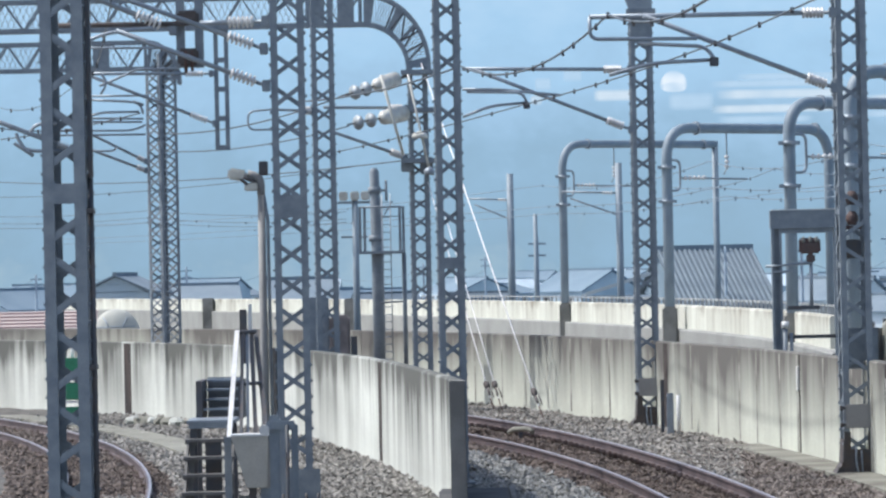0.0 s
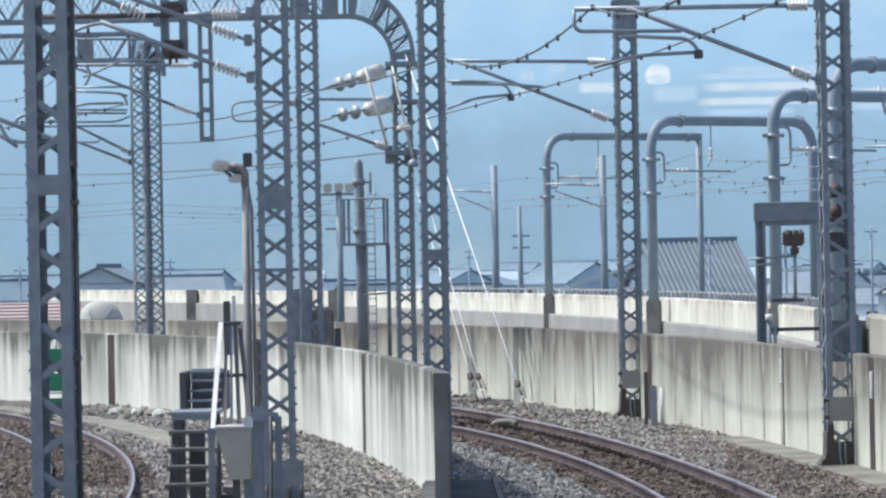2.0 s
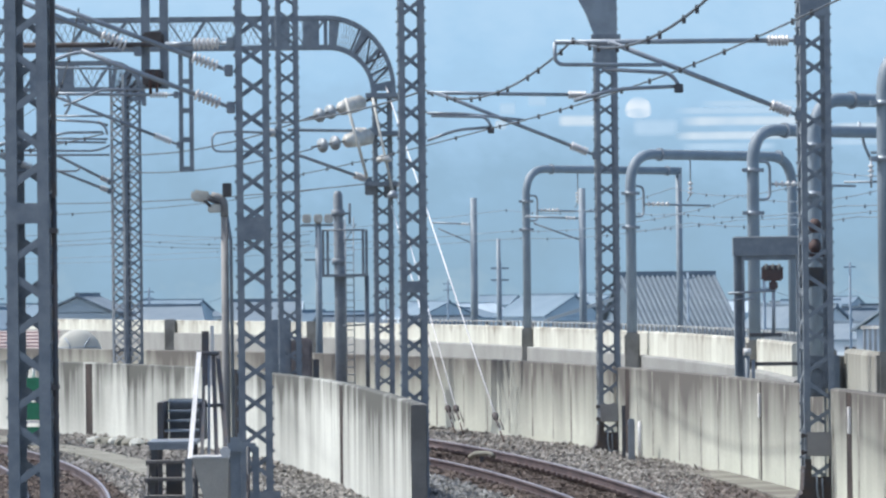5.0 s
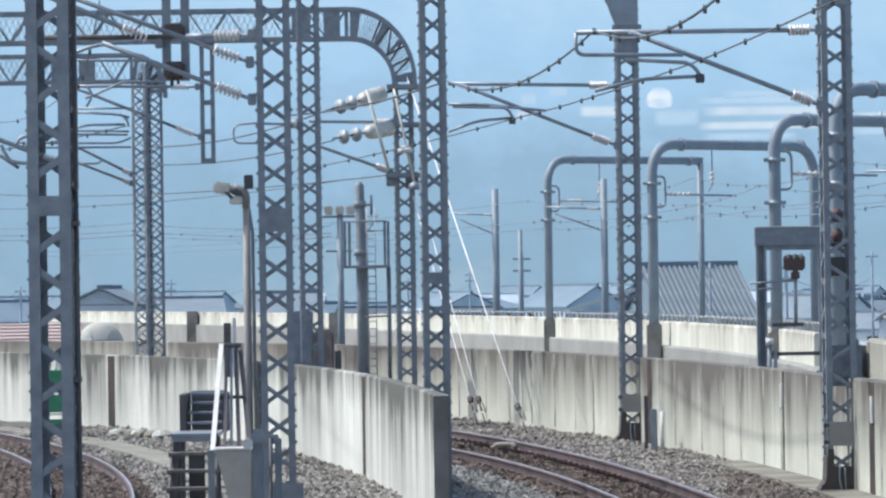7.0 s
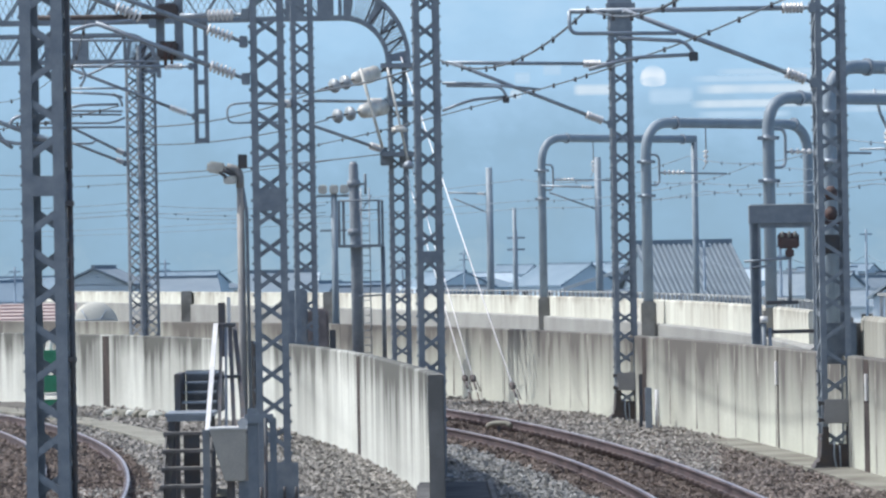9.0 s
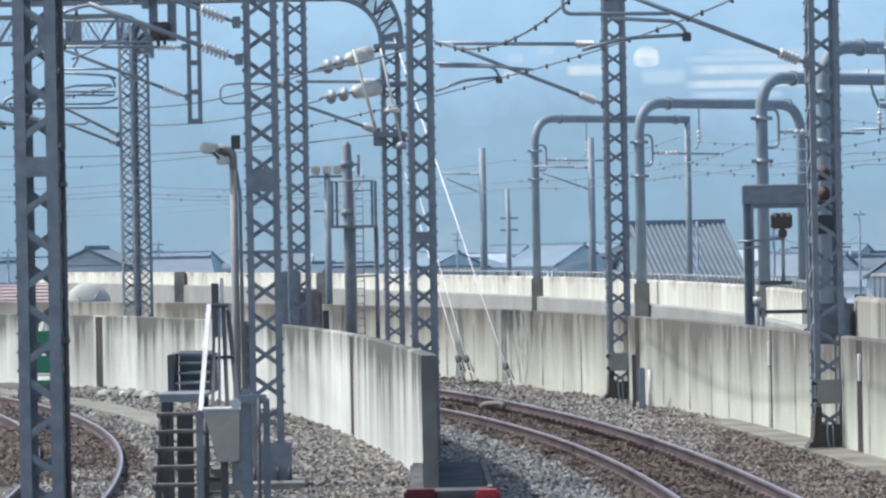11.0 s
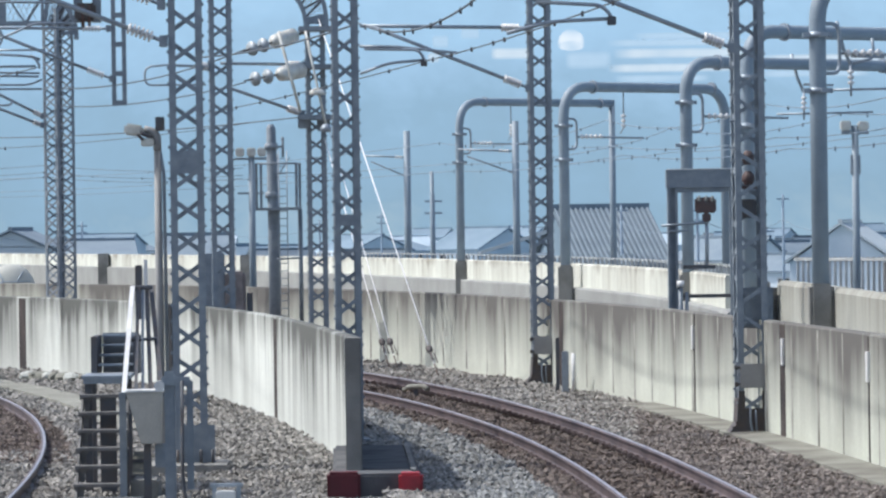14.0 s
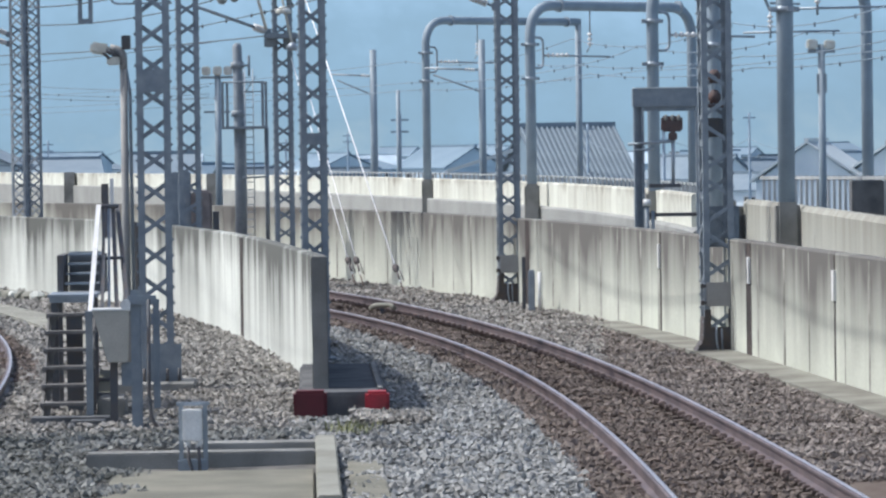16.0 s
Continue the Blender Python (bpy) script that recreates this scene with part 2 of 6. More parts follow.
def beam(bm, a, b, w, h):
    """A straight bar of w by h from a to b."""
    a, b = Vector(a), Vector(b)
    d = b - a
    q = d.to_track_quat("Z", "Y").to_matrix().to_4x4()
    bmesh.ops.create_cube(bm, size=1.0, matrix=Matrix.Translation((a + b) / 2) @ q @ Matrix.Diagonal((w, h, d.length, 1)))


def tube(bm, pts, r, seg=8, cap=True):
    """A round bar along pts; r is a radius or one for each point."""
    pts = [Vector(p) for p in pts]
    rs = r if isinstance(r, (list, tuple)) else [r] * len(pts)
    rings, side = [], None
    for i, p in enumerate(pts):
        d = (pts[min(i + 1, len(pts) - 1)] - pts[max(i - 1, 0)]).normalized()
        if side is None:
            side = d.orthogonal().normalized()
        side = (side - d * side.dot(d)).normalized()
        up = d.cross(side)
        rings.append([bm.verts.new(p + (side * math.cos(k * math.tau / seg) + up * math.sin(k * math.tau / seg)) * rs[i]) for k in range(seg)])
    for a, b in zip(rings, rings[1:]):
        for k in range(seg):
            bm.faces.new((a[k], a[(k + 1) % seg], b[(k + 1) % seg], b[k])).smooth = True
    if cap:
        bm.faces.new(rings[0][::-1])
        bm.faces.new(rings[-1])


def tubes(*items, seg=8):
    bm = bmesh.new()
    for pts, r in items:
        tube(bm, pts, r, seg)
    return bm


def sagged(a, b, sag, n=14):
    a, b = Vector(a), Vector(b)
    return [a.lerp(b, i / n) - Vector((0, 0, sag * 4 * (i / n) * (1 - i / n))) for i in range(n + 1)]


def rounded(pts, radius, n=7):
    """The polyline pts with its inner corners rounded."""
    pts = [Vector(p) for p in pts]
    out = [pts[0]]
    for a, b, c in zip(pts, pts[1:], pts[2:]):
        u, v = (a - b).normalized(), (c - b).normalized()
        p, q = b + u * radius, b + v * radius
        out += [(p.lerp(b, k / n)).lerp(b.lerp(q, k / n), k / n) for k in range(n + 1)]
    return out + [pts[-1]]


def line(c, y):
    """The alignment of a wall or rail: x at y."""
    s = (y - 60) / 20
    return c[0] + c[1] * s + c[2] * s * s + c[3] * s ** 3


def steps(a, b, n):
    return [a + (b - a) * i / n for i in range(n + 1)]


def ribbon(c, y0, y1, n, profile):
    """A section (offset, z) swept along the alignment c."""
    bm = bmesh.new()
    rows = []
    for y in steps(y0, y1, n):
        rows.append([bm.verts.new((line(c, y) + o, y, z)) for o, z in profile])
    k = len(profile)
    for a, b in zip(rows, rows[1:]):
        for i in range(k):
            bm.faces.new((a[i], a[(i + 1) % k], b[(i + 1) % k], b[i]))
    bm.faces.new(rows[0][::-1])
    bm.faces.new(rows[-1])
    bmesh.ops.recalc_face_normals(bm, faces=bm.faces)
    return bm


# ---- alignments: x = c0 + c1 s + c2 s2 + c3 s3 with s = (y - 60) / 20 ----
RAIL_R = (3.36, -1.26, -0.67, -0.12)
RAIL_L = (2.30, -1.30, -0.92, -0.16)
WALL_R = (5.93, -1.02, -0.37, -0.19)
WALL_L = (-0.20, -1.40, -0.22, -0.46)
TRACK_B = (-3.96, -1.27, -0.95, -0.16)
WALL_B = (8.00, 0.50, -0.90, 0.0)
WALL_H = 1.57

# ---- ground, deck ----
bm = bmesh.new()
bmesh.ops.create_grid(bm, x_segments=60, y_segments=60, size=4000)
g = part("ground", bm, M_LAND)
g.location = (0, 1500, -6.0)
tagged(g, "hazy blue-green town ground spreading to the hills", "ground", kind="structure")
g = part("deck", boxes(((-40, -6, -0.9), (14, 330, -0.08))), M_CONC)
tagged(g, "grey concrete viaduct deck under the tracks", "viaduct", kind="structure")
g = part("platform", boxes(((-2.2, -6, -0.08), (2.2, 1.2, 1.1)), bevel=0.02), M_CONC)
tagged(g, "grey concrete end of the station platform", "platform", kind="structure")


def bed(name, c0, o0, c1, o1, y0, y1, mat, label, lift=0.0):
    """A rough sheet of ballast between two alignments."""
    bm = bmesh.new()
    rows = []
    ny, nx = int((y1 - y0) / 0.35), 16
    for y in steps(y0, y1, ny):
        a, b = line(c0, y) + o0, line(c1, y) + o1
        row = []
        for i in range(nx + 1):
            x = a + (b - a) * i / nx
            z = 0.05 * noise.noise((x * 1.3, y * 0.9, 3)) + 0.02 * noise.noise((x * 6, y * 6, 1)) + lift
            row.append(bm.verts.new((x, y, z)))
        rows.append(row)
    for a, b in zip(rows, rows[1:]):
        for i in range(nx):
            bm.faces.new((a[i], a[i + 1], b[i + 1], b[i]))
    return tagged(part(name, bm, mat, smooth=True), label, "ballast", kind="structure")


bed("ballast_bed", WALL_L, -12, WALL_L, 0.0, 30, 130, M_BED_GREY, "grey-brown track ballast bed beside the parapet", -0.03)
bed("ballast_bed", RAIL_L, -4.0, RAIL_L, -0.3, 30, 130, M_BED_GREY, "pale grey fresh ballast bed beside the track", -0.035)
bed("ballast_bed", RAIL_L, -0.5, WALL_R, 0.0, 30, 130, M_BED_BROWN, "rust-brown ballast bed under the curved track", -0.025)
bed("ballast_bed", WALL_R, 0.2, WALL_B, 0.0, 30, 260, M_BED_GREY, "grey ballast bed of the second track", -0.03)


# ---- walls ----
def parapet(name, c, y0, y1, piece, h, thick, mat, label, first=None, joint=0.03, n=6):
    root = thing(name, label, "wall")
    root["kind"] = "structure"
    cuts = [y0, *[v for v in first or []], y1] if first else [*np.arange(y0, y1 - 0.05, piece), y1]
    for y, ye in zip(cuts, cuts[1:]):
        prof = [(0, -0.08), (0, h - 0.02), (0.02, h), (thick - 0.02, h), (thick, h - 0.02), (thick, -0.08)]
        part("panel", ribbon(c, y + joint, ye, n, prof), mat, root)
    part("joint_filler", ribbon(c, y0 + 0.1, y1 - 0.1, 24, [(0.05, -0.08), (0.05, h - 0.06), (thick - 0.05, h - 0.06), (thick - 0.05, -0.08)]), M_DARK, root, "dark filler in the joints")
    return root


wall_l = parapet("wall_middle", WALL_L, 55.9, 118, 14.1, WALL_H, 0.16, M_WALL_L, "pale rain-streaked concrete parapet between the two tracks", joint=0.1, n=12)
wall_r = parapet("wall_outer", WALL_R, 39.5, 150, 7.0, WALL_H, 0.18, M_WALL_R, "tall stained concrete parapet along the outside of the curve", first=(53.3, 60.2, 68.8, 82.6, 96.5, 110.4, 124.3, 138.2), n=10)

for wall, c, spots in ((wall_l, WALL_L, ((69.8, 0.5), (98.0, 0.5))), (wall_r, WALL_R, ((53.25, 0.10), (60.15, 0.45), (68.75, 0.14), (82.4, 0.40)))):
    for y, w in spots:
        part("joint_strip", ribbon(c, y, y + w, 2, [(-0.006, -0.05), (-0.006, WALL_H - 0.03), (0.03, WALL_H - 0.03), (0.03, -0.05)]), M_JOINT, wall, "dark joint strip")

# seams that the form boards left in the outer parapet
random.seed(3)
y = 46.0
while y < 104:
    w = random.uniform(0.05, 0.16)
    part("form_seam", ribbon(WALL_R, y, y + w, 1, [(-0.003, 0.05), (-0.003, WALL_H - 0.04), (0.02, WALL_H - 0.04), (0.02, 0.05)]), M_SEAM, wall_r)
    y += random.uniform(1.7, 2.9)


# ---- lattice columns ----
BAR_MESH = {}


def bar_mesh(length, width, thick, mat):
    key = (round(length, 3), width, thick, mat.name)
    if key not in BAR_MESH:
        bm = bmesh.new()
        box(bm, (-length / 2, -thick / 2, -width / 2), (length / 2, thick / 2, width / 2))
        BAR_MESH[key] = mesh_of("lattice_bar", bm, mat)
    return BAR_MESH[key]


def lattice_column(at, w, h, rz, mat, label, pitch=0.37, plates=(), base=True, leg=0.085, bar=0.055, z0=0.25, studs=True, double=False):
    """Four angle-iron legs laced with crossed flat bars on every side; plates: heights of solid plates on the front."""
    root = thing("lattice_column", label, "column", "lattice columns along the line", at, rz)
    k = w / 2
    for sx in (-1, 1):
        for sy in (-1, 1):
            bm = bmesh.new()
            x, y = sx * k, sy * k
            box(bm, sorted_lo((x, y - 0.006 * sy), (x - sx * leg, y + 0.006 * sy), 0), sorted_hi((x, y - 0.006 * sy), (x - sx * leg, y + 0.006 * sy), h))
            box(bm, sorted_lo((x, y - 0.007 * sy), (x - sx * 0.012, y - sy * leg), 0), sorted_hi((x, y - 0.007 * sy), (x - sx * 0.012, y - sy * leg), h))
            part("leg", bm, mat, root)
    span = w - leg * 0.9
    rise = pitch * 0.62
    length = math.hypot(span, rise) + 0.04
    tilt = math.degrees(math.atan2(rise, span))
    me = bar_mesh(length, bar, 0.010, mat)
    z, level = z0, 0
    while z + pitch < h:
        for face in range(4):
            for sgn in ((-1, 1) if double else ((1 if level % 2 else -1),)):
                ob = new("lattice_bar", me)
                ob.parent = root
                ob.matrix_basis = pose(0, 0, z + pitch * (0.5 if face % 2 == 0 else 0.0), 0, 0, face * 90) @ pose(0, -k + 0.012 + 0.006 * sgn, 0, 0, sgn * tilt, 0)
        z += pitch
        level += 1
    for zp, hp in plates:
        part("gusset_plate", boxes(((-k + 0.02, -k - 0.012, zp - hp / 2), (k - 0.02, -k - 0.002, zp + hp / 2))), mat, root)
    if base:
        part("base_plate", boxes(((-k - 0.09, -k - 0.09, 0), (k + 0.09, k + 0.09, 0.03)), ((-k + 0.005, -k - 0.008, 0.03), (k - 0.005, -k + 0.004, 0.26))), mat, root)
    if studs:
        bm = bmesh.new()
        for i in range(int(h / (pitch / 2))):
            zz = z0 + i * pitch / 2
            for sx in (-1, 1):
                for sy in (-1, 1):
                    box(bm, (sx * (k + 0.009) - 0.012, sy * (k - 0.045) - 0.014, zz - 0.014), (sx * (k + 0.009) + 0.012, sy * (k - 0.045) + 0.014, zz + 0.014))
        tagged(part("rivets", bm, mat, root), kind="stuff")
    return root


def sorted_lo(a, b, z):
    return (min(a[0], b[0]), min(a[1], b[1]), z)


def sorted_hi(a, b, z):
    return (max(a[0], b[0]), max(a[1], b[1]), z)


COL = {}
COL["near"] = lattice_column((-3.72, 45.0, 0.0), 0.43, 8.2, -5, M_STEEL, "near blue-grey riveted lattice column beside the inner track", 0.37, [(3.75, 0.2)], leg=0.115, bar=0.07)
COL["stair"] = lattice_column((-1.84, 55.0, 0.02), 0.41, 8.8, 2, M_STEEL, "blue-grey riveted lattice column behind the steel steps", 0.385, [(3.72, 0.28)])
COL["end"] = lattice_column((0.11, 62.5, -0.02), 0.36, 9.0, 3, M_STEEL, "blue-grey lattice column beside the parapet's end", 0.36, [(3.05, 0.16)])
COL["behind"] = lattice_column((-2.11, 82.0, 0.0), 0.40, 9.6, 4, M_STEEL, "blue-grey lattice column behind the middle parapet", 0.36)
COL["arch"] = lattice_column((-0.46, 96.0, 0.0), 0.40, 7.3, 4, M_STEEL, "lattice column carrying the arched portal beam", 0.36)
COL["double"] = lattice_column((-6.77, 110.0, 0.0), 0.53, 8.4, 42, M_STEEL, "lattice column seen on its corner beyond the parapet", 0.42, double=True, bar=0.045)
COL["outer far"] = lattice_column((3.75, 83.8, 0.0), 0.41, 8.9, 3, M_STEEL, "lattice column with a grey box at its foot against the outer parapet", 0.37, [(7.35, 0.5)])
COL["outer near"] = lattice_column((5.66, 62.3, 0.0), 0.42, 8.6, 3, M_STEEL, "lattice column with a grey box at its foot by the outer parapet", 0.37, [(6.85, 0.3)])
for key in ("outer far", "outer near"):
    col = COL[key]
    up = 0.055 if key == "outer near" else -0.03
    part("plate_box", boxes(((-0.188, -0.30, 0.59 + up), (0.188, -0.222, 0.92 + up)), bevel=0.012), M_COVER, col, "plain grey sheet-metal cover on the front")
    for z in (0.64 + up, 0.87 + up):
        part("clamp_bar", boxes(((-0.265, -0.262, z - 0.018), (0.265, -0.238, z + 0.018)), bevel=0.004), M_FOOT, col, "dark clamp bar")
        for sx in (-1, 1):
            part("clamp_nut", boxes(((sx * 0.245 - 0.02, -0.275, z - 0.032), (sx * 0.245 + 0.02, -0.225, z + 0.032)), bevel=0.006), M_FOOT, col, "dark nut")
    part("foot_plate", boxes(((-0.205, -0.232, 0.0), (0.205, -0.212, 0.36))), M_FOOT, col, "grimy dark foot plate")
    for sx in (-1, 1):
        bm = bmesh.new()
        f = [bm.verts.new((sx * px, -0.225, pz)) for px, pz in ((0.20, 0.0), (0.335, 0.0), (0.335, 0.03), (0.235, 0.16), (0.215, 0.50), (0.20, 0.50))]
        bm.faces.new(f)
        r = bmesh.ops.extrude_face_region(bm, geom=bm.faces[:])
        bmesh.ops.translate(bm, verts=[v for v in r["geom"] if isinstance(v, bmesh.types.BMVert)], vec=(0, 0.4, 0))
        bmesh.ops.recalc_face_normals(bm, faces=bm.faces)
        part("foot_gusset", bm, M_FOOT, col, "grimy flared gusset")
        part("leg_casing", boxes(((sx * 0.165 - 0.045, -0.222, 0.36), (sx * 0.165 + 0.045, -0.213, 0.60))), M_FOOT, col, "grimy leg casing")
        for k in range(7):
            z = 0.10 + 0.068 * k
            x = sx * (0.285 - 0.05 * min(k, 2))
            part("foot_bolt", boxes(((x - 0.022, -0.25, z - 0.014), (x + 0.022, -0.222, z + 0.014)), bevel=0.004), M_FOOT, col, "dark bolt head")
    part("foot_cable", tubes((rounded([(-0.05, -0.25, 0.40), (-0.06, -0.26, 0.18), (-0.02, -0.28, 0.0)], 0.08), 0.014), ([(0.02, -0.25, 0.34), (0.03, -0.27, 0.0)], 0.012), seg=6), M_GALV, col, "pale earthing cable")


# ---- rails ----
def rail(name, c, y0, y1, top, label, parent=None):
    w = 0.033
    root = thing(name, label, "rail", "running rails")
    prof = [(-0.062, top - 0.153), (0.062, top - 0.153), (0.062, top - 0.14), (0.012, top - 0.12), (0.012, top - 0.045), (w, top - 0.035), (w, top - 0.0062), (-w + 0.010, top - 0.0062), (-w, top - 0.014), (-w, top - 0.035), (-0.012, top - 0.045), (-0.012, top - 0.12), (-0.062, top - 0.14)]
    part("rail_body", ribbon(c, y0, y1, 90, prof), M_RAIL, root)
    part("rail_head", ribbon(c, y0, y1, 90, [(-0.004, top - 0.006), (w - 0.002, top - 0.006), (w - 0.010, top), (0.004, top)]), M_RAILTOP, root, "polished running surface")
    return root


outer_rail = rail("rail", RAIL_R, 30, 140, 0.22, "rust-brown rail with a polished head on the outside of the curve")
inner_rail = rail("rail", RAIL_L, 30, 140, 0.15, "rust-brown rail with a polished head on the inside of the curve")
CLIP = mesh_of("rail_clip", boxes(((-0.125, -0.055, -0.05), (-0.045, 0.055, 0.018)), bevel=0.012), M_CLIP)
for owner, course, top in ((outer_rail, RAIL_R, 0.22), (inner_rail, RAIL_L, 0.15)):
    for k in range(75):
        y = 38.0 + 0.62 * k
        ob = new("rail_clip", CLIP)
        ob.parent = owner
        ob.matrix_basis = pose(line(course, y), y, top - 0.125)
rail("rail", TRACK_B, 45, 125, 0.15, "rusty high rail of the yard track with a polished head")
TRACK_B_IN = (TRACK_B[0] - 1.14, TRACK_B[1] - 0.02, TRACK_B[2], TRACK_B[3])
rail("rail", TRACK_B_IN, 45, 125, 0.13, "rusty inner rail of the inner track with a polished head")
# ---- sleepers ----
bm = bmesh.new()
box(bm, (-1.0, -0.11, -0.12), (1.0, 0.11, 0.0), 0.015)
SLEEPER = mesh_of("sleeper", bm, M_SLEEPER)
bm = bmesh.new()
box(bm, (-0.03, -0.03, 0.0), (0.03, 0.03, 0.028), 0.006)
CLIP = mesh_of("rail_clip", bm, M_CLIP)


def sleepers(ca, za, cb, zb, y0, y1, label):
    root = thing("sleeper_row", label, "sleepers")
    root["kind"] = "structure"
    y = y0
    while y < y1:
        pa, pb = Vector((line(ca, y), y, za)), Vector((line(cb, y), y, zb))
        slope = (line(ca, y + 0.5) - line(ca, y - 0.5))
        yaw = -math.degrees(math.atan(slope))
        mid = (pa + pb) / 2
        roll = math.degrees(math.atan2(pb.z - pa.z, (pb - pa).length))
        m = pose(mid.x, mid.y, mid.z - 0.20, 0, -roll, -yaw * 0 + yaw * -1)
        ob = new("sleeper", SLEEPER)
        ob.parent, ob.matrix_basis = root, m
        for p in (pa, pb):
            for o in (-0.115, 0.115):
                for dy in (-0.15, 0.15):
                    cl = new("rail_clip", CLIP)
                    cl.parent = root
                    cl.matrix_basis = pose(p.x + o * 0.85, y + dy, p.z - 0.15, 0, 0, -yaw)
        y += 0.6


sleepers(RAIL_L, 0.15, RAIL_R, 0.22, 34.2, 88, "brown-dusted concrete sleepers with dark clips under the curved track")
sleepers(TRACK_B_IN, 0.13, TRACK_B, 0.15, 56.2, 92, "brown-dusted concrete sleepers of the yard track")


# ---- the second line behind: parapet, pilasters, fence, pipe portals ----
WALL_FAR = (5.83, 2.13, -0.626, 0.0195)
WALL_NEAR = (8.02, 0.62, -0.16, 0.0)
prof = [(0, 1.24), (0, 1.86), (0.03, 1.9), (0.22, 1.9), (0.25, 1.86), (0.25, 1.24)]
wall_far = thing("wall_far", "bright sunlit concrete parapet of the line behind", "wall")
wall_far["kind"] = "structure"
y = 90.0
while y < 300:
    part("panel", ribbon(WALL_FAR, y + 0.04, y + 9.0, 6, prof), M_WALL_B, wall_far)
    y += 9.0
part("plinth", ribbon(WALL_FAR, 86, 300, 80, [(-0.22, -0.6), (-0.22, 1.20), (-0.18, 1.24), (0.4, 1.24), (0.4, -0.6)]), M_PLINTH, wall_far, "plain grey plinth with a pale ledge")
wall_near = thing("wall_near", "weathered tan concrete parapet with a rounded end", "wall")
wall_near["kind"] = "structure"
part("panel", ribbon(WALL_NEAR, 42, 88.5, 40, [(0, -0.6), (0, 1.72), (0.06, 1.80), (0.24, 1.80), (0.3, 1.72), (0.3, -0.6)]), M_WALL_N, wall_near)
end_x = line(WALL_NEAR, 88.5)
part("end_post", boxes(((end_x - 0.28, 88.5, -0.6), (end_x + 0.3, 89.1, 1.66)), bevel=0.05), M_CONC, wall_near, "dark grey end post")

PICKET = mesh_of("picket", boxes(((-0.035, -0.02, 0), (0.035, 0.02, 0.34))), M_PICKET)
fence = thing("picket_fence", "low pale concrete picket fence on the far parapet", "fence")
for y in np.arange(93.0, 190.0, 0.95):
    ob = new("picket", PICKET)
    ob.parent = fence
    ob.matrix_basis = pose(line(WALL_FAR, y) + 0.5, y, 1.74)
part("fence_rail", ribbon(WALL_FAR, 92, 190, 40, [(0.50, 2.03), (0.50, 2.07), (0.56, 2.07), (0.56, 2.03)]), M_PICKET, fence)
part("fence_foot", ribbon(WALL_FAR, 88, 300, 60, [(0.40, -0.6), (0.40, 1.78), (0.75, 1.78), (0.75, -0.6)]), M_CONC, fence)
PICKET_TALL = mesh_of("picket", boxes(((-0.028, -0.03, 0), (0.028, 0.03, 0.95))), M_PICKET)
fence = thing("picket_fence", "pale concrete picket fence behind the weathered parapet", "fence")
for k in range(36):
    f = k / 35
    ob = new("picket", PICKET_TALL)
    ob.parent = fence
    ob.matrix_basis = pose(9.75 + 3.1 * f, 96.0 - 8.0 * f, 1.26)
bm = bmesh.new()
beam(bm, (9.7, 96.1, 2.16), (12.9, 87.9, 2.16), 0.06, 0.06)
part("fence_rail", bm, M_PICKET, fence)
bm = bmesh.new()
beam(bm, (9.7, 96.2, 0.4), (12.9, 88.0, 0.4), 0.12, 1.8)
part("fence_foot", bm, M_CONC, fence)
part("gate_post", boxes(((10.95, 90.4, -0.6), (11.6, 90.9, 2.12)), bevel=0.02), M_CONC_DARK, fence, "dark concrete gate pier")


def collar(bm, p, r, h=0.10):
    tube(bm, [Vector(p) - Vector((0, 0, h / 2)), Vector(p) + Vector((0, 0, h / 2))], r, 14)


def insulator(bm_w, a, b, r, ribs, core=None):
    """Ribbed porcelain between a and b."""
    a, b = Vector(a), Vector(b)
    pts, rs = [], []
    n = ribs * 4
    for i in range(n + 1):
        pts.append(a.lerp(b, i / n))
        rs.append(r * 0.92 if i % 4 in (1, 2) else r * 0.34)
    tube(bm_w, pts, rs, 10)


